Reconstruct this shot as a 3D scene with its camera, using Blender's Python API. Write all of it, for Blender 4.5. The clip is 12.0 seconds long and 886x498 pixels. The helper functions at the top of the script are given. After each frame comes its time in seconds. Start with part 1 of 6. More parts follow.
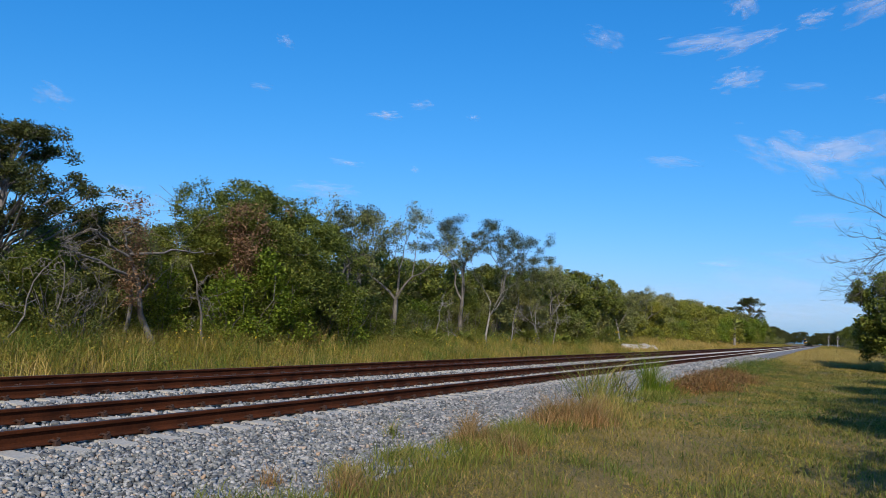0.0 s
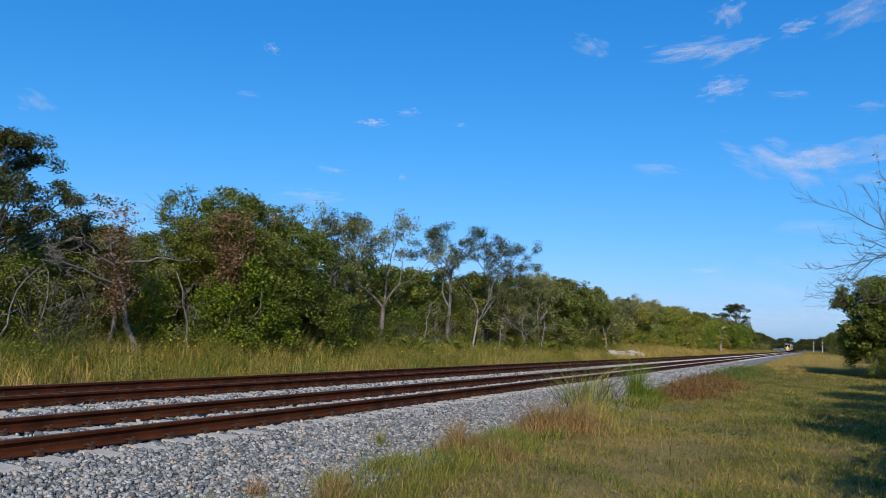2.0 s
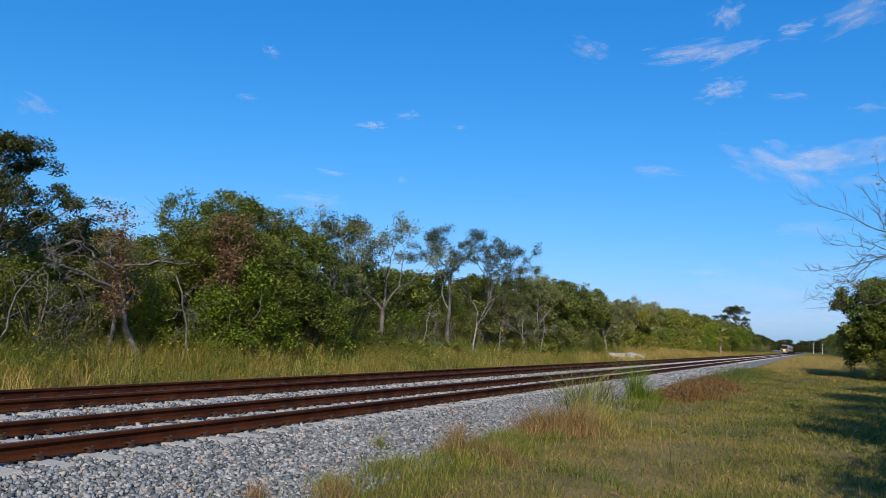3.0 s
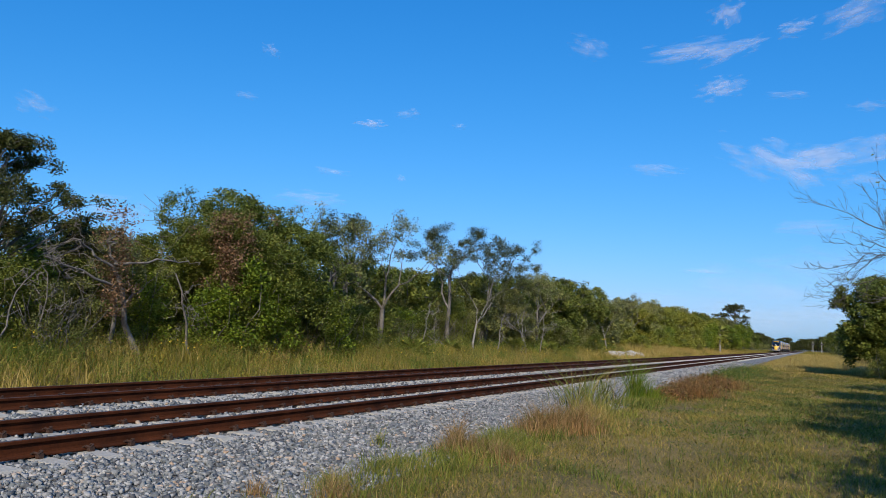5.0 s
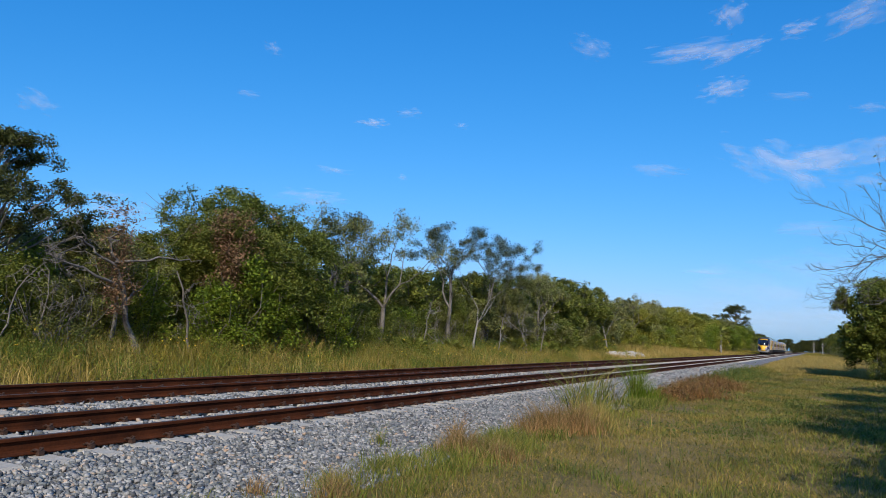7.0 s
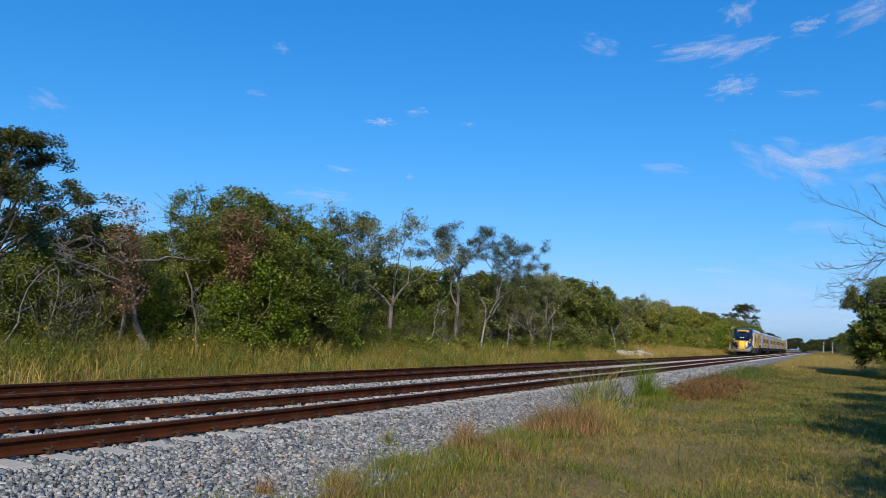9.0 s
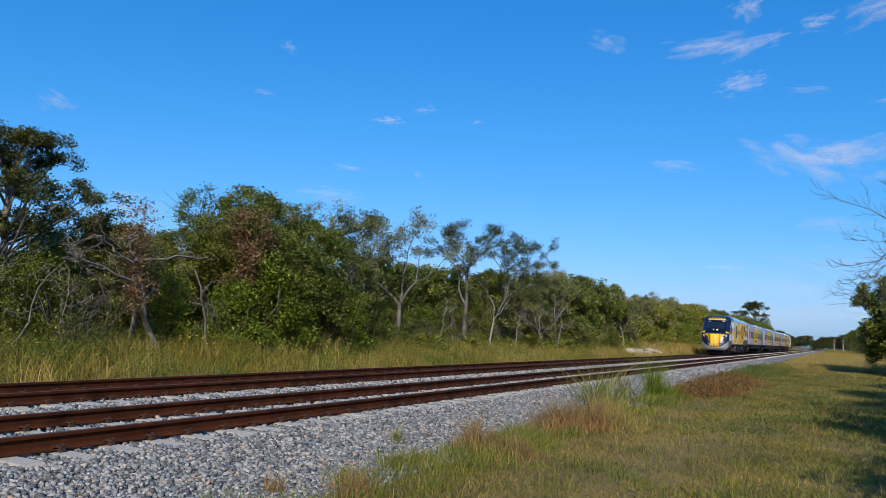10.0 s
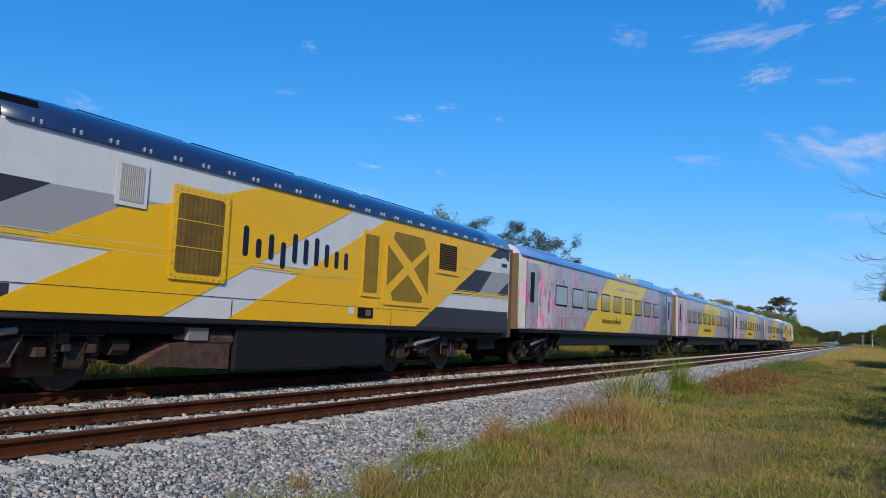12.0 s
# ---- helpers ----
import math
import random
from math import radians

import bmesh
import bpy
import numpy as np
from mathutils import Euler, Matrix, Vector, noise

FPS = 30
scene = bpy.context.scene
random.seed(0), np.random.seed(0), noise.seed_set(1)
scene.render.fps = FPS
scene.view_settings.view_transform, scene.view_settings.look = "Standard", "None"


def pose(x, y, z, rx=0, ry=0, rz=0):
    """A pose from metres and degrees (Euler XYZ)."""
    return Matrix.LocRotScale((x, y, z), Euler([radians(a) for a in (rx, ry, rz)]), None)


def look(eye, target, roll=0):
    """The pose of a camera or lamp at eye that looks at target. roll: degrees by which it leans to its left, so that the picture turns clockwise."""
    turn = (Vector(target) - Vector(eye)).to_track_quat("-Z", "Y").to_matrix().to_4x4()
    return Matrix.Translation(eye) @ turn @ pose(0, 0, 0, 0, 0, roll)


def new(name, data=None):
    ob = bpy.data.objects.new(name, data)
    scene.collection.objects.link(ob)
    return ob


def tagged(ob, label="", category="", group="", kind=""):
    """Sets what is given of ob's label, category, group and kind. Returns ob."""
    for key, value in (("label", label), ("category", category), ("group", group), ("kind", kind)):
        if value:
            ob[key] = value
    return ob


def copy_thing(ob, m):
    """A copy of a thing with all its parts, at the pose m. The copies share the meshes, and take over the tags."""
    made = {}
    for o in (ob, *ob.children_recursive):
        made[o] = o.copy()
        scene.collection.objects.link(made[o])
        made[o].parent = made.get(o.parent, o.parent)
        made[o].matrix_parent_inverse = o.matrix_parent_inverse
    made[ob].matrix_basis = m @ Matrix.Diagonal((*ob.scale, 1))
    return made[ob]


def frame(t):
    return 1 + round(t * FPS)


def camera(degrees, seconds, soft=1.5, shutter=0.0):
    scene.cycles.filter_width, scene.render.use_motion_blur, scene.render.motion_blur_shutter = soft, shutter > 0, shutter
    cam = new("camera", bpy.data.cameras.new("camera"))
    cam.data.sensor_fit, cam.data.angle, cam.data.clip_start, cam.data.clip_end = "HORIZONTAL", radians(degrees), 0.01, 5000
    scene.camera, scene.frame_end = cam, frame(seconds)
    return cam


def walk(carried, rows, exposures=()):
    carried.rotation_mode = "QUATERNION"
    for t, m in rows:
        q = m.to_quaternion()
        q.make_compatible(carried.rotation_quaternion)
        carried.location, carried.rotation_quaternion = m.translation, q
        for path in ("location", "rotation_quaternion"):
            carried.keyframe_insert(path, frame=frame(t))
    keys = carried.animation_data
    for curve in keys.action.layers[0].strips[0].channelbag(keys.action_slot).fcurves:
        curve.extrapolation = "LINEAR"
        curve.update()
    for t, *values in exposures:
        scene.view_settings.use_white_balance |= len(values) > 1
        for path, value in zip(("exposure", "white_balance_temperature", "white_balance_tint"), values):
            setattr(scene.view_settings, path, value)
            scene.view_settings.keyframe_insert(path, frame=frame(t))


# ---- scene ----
# ---------------------------------------------------------------- camera
EYE = (0.0, 0.0, 1.309)


def aim(yaw, pitch, roll):
    """Held camera: degrees left of the track, up, and leaning left."""
    a, b = radians(yaw), radians(pitch)
    way = Vector((-math.sin(a) * math.cos(b), math.cos(a) * math.cos(b), math.sin(b)))
    return look(EYE, Vector(EYE) + way * 10, roll)


cam = camera(60.55, 12.0, soft=0.35)
PATH = [(0, 26.991, 5.677, 3.026), (0.5, 26.737, 5.833, 2.903), (1, 26.468, 5.989, 2.822), (1.5, 26.276, 6.119, 2.777),
        (2, 26.052, 6.288, 2.772), (2.5, 26.050, 6.347, 2.793), (3, 26.027, 6.483, 2.644), (5, 25.999, 6.348, 2.639),
        (5.5, 26.028, 6.347, 2.729), (6, 26.046, 6.355, 2.865), (6.5, 26.060, 6.381, 3.019), (7, 26.088, 6.296, 2.950),
        (9, 26.673, 6.208, 2.929), (9.5, 26.916, 6.117, 2.818), (10, 27.288, 6.035, 2.841), (10.5, 27.694, 5.988, 2.890),
        (11, 28.066, 5.850, 2.830), (11.5, 28.527, 5.755, 2.684), (12, 28.941, 5.778, 2.511)]
walk(cam, [(t, aim(*r)) for t, *r in PATH], exposures=[(0, 0.0), (12, 0.0)])

# ---------------------------------------------------------------- light
SUN_ELEV, SUN_AZ = radians(34), radians(155)  # azimuth clockwise from +y
world = bpy.data.worlds.new("sky")
scene.world = world
world.use_nodes = True
wn = world.node_tree
sky = wn.nodes.new("ShaderNodeTexSky")
sky.sky_type = "NISHITA"
sky.sun_disc = False
sky.sun_elevation, sky.sun_rotation = SUN_ELEV, SUN_AZ
sky.altitude, sky.air_density, sky.dust_density, sky.ozone_density = 0, 1.0, 0.8, 0.9
tint = wn.nodes.new("ShaderNodeMix")  # the deep clear blue of a washed autumn sky
tint.data_type, tint.blend_type = "RGBA", "MULTIPLY"
tint.inputs[0].default_value = 1.0
tint.inputs[7].default_value = (0.235, 0.775, 1.30, 1)
wn.links.new(sky.outputs[0], tint.inputs[6])
split, join = wn.nodes.new("ShaderNodeSeparateColor"), wn.nodes.new("ShaderNodeCombineColor")
wn.links.new(tint.outputs[2], split.inputs[0])
for k, (power, gain) in enumerate(((1.75, 1.33), (0.85, 1.157), (0.65, 2.0))):  # deep even blue overhead, paler and warmer haze low down
    haze, scaled = wn.nodes.new("ShaderNodeMath"), wn.nodes.new("ShaderNodeMath")
    haze.operation, scaled.operation = "POWER", "MULTIPLY"
    haze.inputs[1].default_value, scaled.inputs[1].default_value = power, gain
    wn.links.new(split.outputs[k], haze.inputs[0])
    wn.links.new(haze.outputs[0], scaled.inputs[0])
    wn.links.new(scaled.outputs[0], join.inputs[k])
wn.links.new(join.outputs[0], wn.nodes["Background"].inputs["Color"])
wn.nodes["Background"].inputs["Strength"].default_value = 0.124
sun = new("sun", bpy.data.lights.new("sun", "SUN"))
sun.data.energy, sun.data.angle, sun.data.color = 4.6, radians(0.53), (1.0, 0.93, 0.80)
SUN_WAY = Vector((math.sin(SUN_AZ) * math.cos(SUN_ELEV), math.cos(SUN_AZ) * math.cos(SUN_ELEV), math.sin(SUN_ELEV)))
sun.matrix_world = look(SUN_WAY * 80, (0, 0, 0))

# ---------------------------------------------------------------- materials


def material(name):
    m = bpy.data.materials.new(name)
    m.use_nodes = True
    return m, m.node_tree, m.node_tree.nodes["Principled BSDF"]


def ramp_node(nt, fac, stops):
    r = nt.nodes.new("ShaderNodeValToRGB")
    while len(r.color_ramp.elements) < len(stops):
        r.color_ramp.elements.new(0.5)
    for e, (p, c) in zip(r.color_ramp.elements, stops):
        e.position, e.color = p, (*c, 1)
    nt.links.new(fac, r.inputs[0])
    return r.outputs[0]


def noise_node(nt, scale, detail=4, rough=0.6, coord="Object"):
    n = nt.nodes.new("ShaderNodeTexNoise")
    n.inputs["Scale"].default_value, n.inputs["Detail"].default_value, n.inputs["Roughness"].default_value = scale, detail, rough
    tc = nt.nodes.new("ShaderNodeTexCoord")
    nt.links.new(tc.outputs[coord], n.inputs["Vector"])
    return n.outputs["Fac"]


def mix_colour(nt, fac, a, b, mode="MIX"):
    m = nt.nodes.new("ShaderNodeMix")
    m.data_type, m.blend_type = "RGBA", mode
    for sock, v in ((m.inputs[0], fac), (m.inputs[6], a), (m.inputs[7], b)):
        if isinstance(v, (int, float)):
            sock.default_value = v
        elif isinstance(v, tuple):
            sock.default_value = (*v, 1)
        else:
            nt.links.new(v, sock)
    return m.outputs[2]


def bump(nt, bs, height, strength, distance):
    b = nt.nodes.new("ShaderNodeBump")
    b.inputs["Strength"].default_value, b.inputs["Distance"].default_value = strength, distance
    nt.links.new(height, b.inputs["Height"])
    nt.links.new(b.outputs[0], bs.inputs["Normal"])


def surface(name, stops, scale, rough=0.8, metal=0.0, fine=None, bump_by=0.0, bump_scale=60, coat=0.0, wear=None):
    """Two-scale noise colour: stops over the coarse noise, multiplied by a fine one."""
    m, nt, bs = material(name)
    col = ramp_node(nt, noise_node(nt, scale), stops)
    if fine:
        f = ramp_node(nt, noise_node(nt, fine[0], 3), [(0.3, (fine[1],) * 3), (0.7, (1.0,) * 3)])
        col = mix_colour(nt, 1.0, col, f, "MULTIPLY")
    if wear:
        w = ramp_node(nt, noise_node(nt, wear[0], 6, 0.7), [(wear[1], (0, 0, 0)), (wear[1] + 0.12, (1, 1, 1))])
        col = mix_colour(nt, w, col, wear[2])
    nt.links.new(col, bs.inputs["Base Color"])
    bs.inputs["Roughness"].default_value, bs.inputs["Metallic"].default_value = rough, metal
    bs.inputs["Coat Weight"].default_value = coat
    if bump_by:
        bump(nt, bs, noise_node(nt, bump_scale, 5, 0.65), 0.6, bump_by)
    return m


def foliage(name, dark, light, dry=(0.2, 0.15, 0.05), dry_share=0.06, see=0.32, rough=0.5):
    """Leaves and blades: hue varies from island to island and from plant to plant."""
    m, nt, bs = material(name)
    geo, info = nt.nodes.new("ShaderNodeNewGeometry"), nt.nodes.new("ShaderNodeObjectInfo")
    isl = geo.outputs["Random Per Island"]
    col = ramp_node(nt, isl, [(0.0, dry), (dry_share, dark), (0.55, tuple((a + b) / 2 for a, b in zip(dark, light))), (1.0, light)])
    ob = ramp_node(nt, info.outputs["Random"], [(0, (0.82, 0.86, 0.8)), (1, (1.1, 1.05, 1.0))])
    col = mix_colour(nt, 1.0, col, ob, "MULTIPLY")
    patch = ramp_node(nt, noise_node(nt, 0.6, 3), [(0.3, (0.62, 0.7, 0.62)), (0.7, (1.25, 1.16, 1.0))])
    col = mix_colour(nt, 1.0, col, patch, "MULTIPLY")
    nt.links.new(col, bs.inputs["Base Color"])
    bs.inputs["Roughness"].default_value = rough
    bs.inputs["Specular IOR Level"].default_value = 0.22
    tr = nt.nodes.new("ShaderNodeBsdfTranslucent")
    nt.links.new(col, tr.inputs[0])
    mx = nt.nodes.new("ShaderNodeMixShader")
    mx.inputs[0].default_value = see
    nt.links.new(bs.outputs[0], mx.inputs[1])
    nt.links.new(tr.outputs[0], mx.inputs[2])
    nt.links.new(mx.outputs[0], nt.nodes["Material Output"].inputs[0])
    return m


def plain(name, colour, rough=0.5, metal=0.0, coat=0.0, spec=0.5, dirt=0.0, dirt_colour=(0.12, 0.09, 0.06)):
    m, nt, bs = material(name)
    col = mix_colour(nt, 1.0, colour, ramp_node(nt, noise_node(nt, 1.1, 5), [(0.25, (0.9,) * 3), (0.75, (1.0,) * 3)]), "MULTIPLY")
    if dirt:
        w = ramp_node(nt, noise_node(nt, 3.0, 8, 0.75), [(0.45, (0, 0, 0)), (0.8, (dirt,) * 3)])
        col = mix_colour(nt, w, col, dirt_colour)
    nt.links.new(col, bs.inputs["Base Color"])
    bs.inputs["Roughness"].default_value, bs.inputs["Metallic"].default_value, bs.inputs["Coat Weight"].default_value = rough, metal, coat
    bs.inputs["Specular IOR Level"].default_value = spec
    return m


def glow(name, colour, strength):
    m, nt, bs = material(name)
    bs.inputs["Base Color"].default_value = (*colour, 1)
    bs.inputs["Emission Color"].default_value = (*colour, 1)
    bs.inputs["Emission Strength"].default_value = strength
    return m


M_SOIL = surface("soil_and_thatch", [(0.3, (0.115, 0.088, 0.02)), (0.5, (0.215, 0.15, 0.04)), (0.7, (0.34, 0.23, 0.075))], 0.8, 0.95, fine=(38, 0.3), bump_by=0.03, bump_scale=25)
M_BALLAST = surface("ballast_bed", [(0.35, (0.07, 0.07, 0.07)), (0.65, (0.34, 0.33, 0.32))], 14, 0.9, fine=(45, 0.45), bump_by=0.06, bump_scale=16)
M_RAIL = surface("rusty_rail", [(0.3, (0.03, 0.0085, 0.003)), (0.7, (0.098, 0.027, 0.0085))], 2.2, 0.92, 0.0, fine=(35, 0.6), bump_by=0.002, bump_scale=120)
M_RAILTOP = surface("worn_rail_head", [(0.3, (0.06, 0.045, 0.038)), (0.7, (0.12, 0.095, 0.08))], 3.0, 0.6, 0.3, fine=(50, 0.7))
M_RAIL.node_tree.nodes["Principled BSDF"].inputs["Specular IOR Level"].default_value = 0.15
M_CONCRETE = surface("weathered_concrete", [(0.3, (0.36, 0.33, 0.28)), (0.7, (0.52, 0.48, 0.41))], 3.0, 0.9, fine=(40, 0.75), bump_by=0.004, bump_scale=90)
M_CLIP = surface("rusty_clip", [(0.3, (0.03, 0.015, 0.01)), (0.7, (0.07, 0.032, 0.018))], 9, 0.8, 0.2)
M_BARK = surface("grey_bark", [(0.3, (0.11, 0.095, 0.08)), (0.7, (0.25, 0.22, 0.19))], 4, 0.95, fine=(22, 0.6), bump_by=0.01, bump_scale=30)
M_PALEBARK = surface("pale_bark", [(0.3, (0.17, 0.15, 0.13)), (0.7, (0.33, 0.3, 0.26))], 4, 0.95, fine=(22, 0.7))
M_DEADVINE = surface("dead_vine", [(0.3, (0.13, 0.07, 0.045)), (0.7, (0.24, 0.14, 0.09))], 4, 0.95, fine=(22, 0.6))
M_OAK = foliage("oak_leaves", (0.085, 0.112, 0.022), (0.265, 0.29, 0.06), dry_share=0.04)
M_DARK = foliage("dark_leaves", (0.05, 0.06, 0.02), (0.135, 0.145, 0.042), dry_share=0.04)
M_OLIVE = foliage("olive_leaves", (0.175, 0.185, 0.062), (0.39, 0.38, 0.145), dry_share=0.1)
M_BRIGHT = foliage("bright_leaves", (0.11, 0.175, 0.02), (0.3, 0.36, 0.04), dry_share=0.03)
M_YELLOWISH = foliage("yellow_green_leaves", (0.2, 0.215, 0.035), (0.44, 0.42, 0.08), dry_share=0.08)
M_BLADE = foliage("green_grass_blade", (0.065, 0.1, 0.015), (0.28, 0.29, 0.06), (0.42, 0.3, 0.12), 0.25, 0.3)
M_LAWN = foliage("short_grass_blade", (0.07, 0.085, 0.016), (0.37, 0.285, 0.07), (0.54, 0.37, 0.17), 0.3, 0.3)
M_DRY = foliage("dry_grass_blade", (0.32, 0.23, 0.07), (0.58, 0.43, 0.16), (0.2, 0.1, 0.05), 0.1, 0.3)
M_RUSSET = foliage("russet_grass_blade", (0.25, 0.13, 0.055), (0.56, 0.36, 0.19), (0.13, 0.14, 0.035), 0.26, 0.3)
M_BRIGHTBLADE = foliage("fresh_grass_blade", (0.1, 0.17, 0.015), (0.24, 0.32, 0.035), (0.3, 0.28, 0.06), 0.1, 0.4)
M_DEADLEAF = foliage("dead_brown_leaves", (0.19, 0.105, 0.065), (0.4, 0.23, 0.15), (0.14, 0.08, 0.05), 0.2, 0.2)
M_SCRUB = foliage("scrub_leaves", (0.085, 0.1, 0.03), (0.23, 0.23, 0.08), dry_share=0.1)
M_DARKRUSSET = foliage("dark_russet_blade", (0.15, 0.07, 0.028), (0.4, 0.22, 0.09), (0.08, 0.1, 0.025), 0.25, 0.3)
M_DEADWOOD = surface("dead_wood", [(0.3, (0.1, 0.088, 0.075)), (0.7, (0.27, 0.235, 0.2))], 4, 0.95, fine=(22, 0.6), bump_by=0.01, bump_scale=30)
M_PETAL = plain("yellow_petals", (0.75, 0.5, 0.02), 0.6)
M_MEADOWLEAF = foliage("meadow_leaves", (0.1, 0.13, 0.02), (0.27, 0.27, 0.05), (0.3, 0.22, 0.08), 0.15, 0.35)
M_MEADOWGREEN = foliage("lush_meadow_blade", (0.06, 0.11, 0.02), (0.2, 0.27, 0.05), (0.3, 0.26, 0.07), 0.1, 0.35)
M_CLOVER = foliage("clover_leaves", (0.06, 0.1, 0.018), (0.17, 0.22, 0.04), (0.25, 0.2, 0.06), 0.12, 0.3)
M_TWIG = surface("dark_twig_bark", [(0.3, (0.05, 0.042, 0.038)), (0.7, (0.11, 0.095, 0.085))], 4, 0.95)
M_FROND = foliage("palm_fronds", (0.15, 0.19, 0.035), (0.36, 0.37, 0.09), (0.3, 0.22, 0.08), 0.12, 0.25)
M_MEADOW = foliage("meadow_blade", (0.125, 0.128, 0.02), (0.38, 0.295, 0.06), (0.42, 0.3, 0.12), 0.3, 0.35)
STONE_STOPS = [(0.0, (0.06, 0.06, 0.064)), (0.3, (0.16, 0.17, 0.168)), (0.7, (0.27, 0.262, 0.25)), (0.92, (0.42, 0.405, 0.38)), (1.0, (0.4, 0.27, 0.17))]
M_STONE, _nt, _bs = material("crushed_granite")
_geo = _nt.nodes.new("ShaderNodeNewGeometry")
_c = mix_colour(_nt, 1.0, ramp_node(_nt, _geo.outputs["Random Per Island"], STONE_STOPS),
                ramp_node(_nt, noise_node(_nt, 70, 3), [(0.3, (0.72,) * 3), (0.7, (1.08,) * 3)]), "MULTIPLY")
_nt.links.new(_c, _bs.inputs["Base Color"])
_bs.inputs["Roughness"].default_value = 0.85

# ---------------------------------------------------------------- mesh helpers


def empty(name, m=None):
    ob = new(name)
    ob.empty_display_size = 0.2
    if m is not None:
        ob.matrix_basis = m
    return ob


def part(name, bm, mat, parent=None, label="", smooth=False):
    me = bpy.data.meshes.new(name)
    bm.to_mesh(me)
    bm.free()
    for m in (mat if isinstance(mat, (list, tuple)) else [mat]):
        me.materials.append(m)
    if smooth:
        me.polygons.foreach_set("use_smooth", [True] * len(me.polygons))
    ob = new(name, me)
    ob.parent = parent
    return tagged(ob, label)


def raw(name, verts, faces, mat, parent=None, label="", smooth=False, index=None):
    me = bpy.data.meshes.new(name)
    me.from_pydata([tuple(v) for v in verts], [], [tuple(f) for f in faces])
    for m in (mat if isinstance(mat, (list, tuple)) else [mat]):
        me.materials.append(m)
    if index is not None:
        me.polygons.foreach_set("material_index", list(index))
    if smooth:
        me.polygons.foreach_set("use_smooth", [True] * len(me.polygons))
    ob = new(name, me)
    ob.parent = parent
    return tagged(ob, label)


def indexed(name, verts, tris, mat, parent=None, label="", smooth=False):
    """Triangles from arrays of vertices and of vertex numbers."""
    v, f = np.asarray(verts, dtype=np.float32), np.asarray(tris, dtype=np.int32)
    k = f.shape[1]
    me = bpy.data.meshes.new(name)
    me.vertices.add(len(v))
    me.vertices.foreach_set("co", v.ravel())
    me.loops.add(f.size)
    me.loops.foreach_set("vertex_index", f.ravel())
    me.polygons.add(len(f))
    me.polygons.foreach_set("loop_start", np.arange(len(f), dtype=np.int32) * k)
    if smooth:
        me.polygons.foreach_set("use_smooth", np.ones(len(f), dtype=bool))
    me.update(calc_edges=True)
    me.materials.append(mat)
    ob = new(name, me)
    ob.parent = parent
    return tagged(ob, label)


def box_into(bm, x0, x1, y0, y1, z0, z1, bevel=0.0, m=None):
    r = bmesh.ops.create_cube(bm, size=1.0)
    vs = r["verts"]
    bmesh.ops.scale(bm, vec=(x1 - x0, y1 - y0, z1 - z0), verts=vs)
    bmesh.ops.translate(bm, vec=((x0 + x1) / 2, (y0 + y1) / 2, (z0 + z1) / 2), verts=vs)
    if bevel:
        es = list({e for v in vs for e in v.link_edges})
        out = bmesh.ops.bevel(bm, geom=es, offset=bevel, segments=2, affect="EDGES", profile=0.6)
        vs = list({v for f in out["faces"] for v in f.verts} | {v for v in vs if v.is_valid})
    if m is not None:
        bmesh.ops.transform(bm, matrix=m, verts=[v for v in vs if v.is_valid])


def boxes(*specs, bevel=0.0):
    bm = bmesh.new()
    for s in specs:
        box_into(bm, *s, bevel=bevel)
    return bm


def cyl_into(bm, p, q, r0, r1=None, n=12):
    p, q = Vector(p), Vector(q)
    m = Matrix.Translation((p + q) / 2) @ (q - p).to_track_quat("Z", "Y").to_matrix().to_4x4()
    bmesh.ops.create_cone(bm, cap_ends=True, segments=n, radius1=r0, radius2=r0 if r1 is None else r1, depth=(q - p).length, matrix=m)


def cyl(p, q, r0, r1=None, n=12):
    bm = bmesh.new()
    cyl_into(bm, p, q, r0, r1, n)
    return bm


def smoothstep(a, b, x):
    t = np.clip((np.asarray(x, dtype=float) - a) / (b - a), 0, 1)
    return t * t * (3 - 2 * t)


# ---------------------------------------------------------------- the lie of the land
RAILS_X = (-7.474, -8.981, -11.306, -12.813)  # rail heads, level with z = 0
TRACK_X = (-8.2275, -12.0595)


def land(x, y):
    """Height of the soil."""
    x, y = np.asarray(x, dtype=float), np.asarray(y, dtype=float)
    z = -0.46 + 0.04 * np.sin(x * 0.9 + 1.3) * np.sin(y * 0.37) + 0.025 * np.sin(y * 1.1 + x * 0.5)
    z = z + 0.75 * smoothstep(35, 110, y) * smoothstep(-5.5, -1.0, x)
    far = smoothstep(-13.8, -20, x)
    z = z + far * (0.62 + 0.9 * smoothstep(60, 110, y) * (1 - smoothstep(200, 300, y)))
    bed = smoothstep(-5.2, -6.4, x) * (1 - smoothstep(-13.6, -14.6, x))
    return z - bed * 0.12


def bed_height(x):
    return np.interp(x, [-14.5, -13.45, -12.0, -9.6, -8.2, -6.85, -5.05], [-0.56, -0.25, -0.24, -0.24, -0.24, -0.24, -0.54])


def grid_mesh(name, xs, ys, zfun, mat):
    X, Y = np.meshgrid(np.asarray(xs, dtype=float), np.asarray(ys, dtype=float))
    v = np.stack([X, Y, zfun(X, Y)], -1).reshape(-1, 3)
    nx, ny = len(xs), len(ys)
    i = (np.arange(ny - 1)[:, None] * nx + np.arange(nx - 1)[None, :]).ravel()
    return indexed(name, v, np.stack([i, i + 1, i + nx + 1, i + nx], 1), mat, smooth=True)


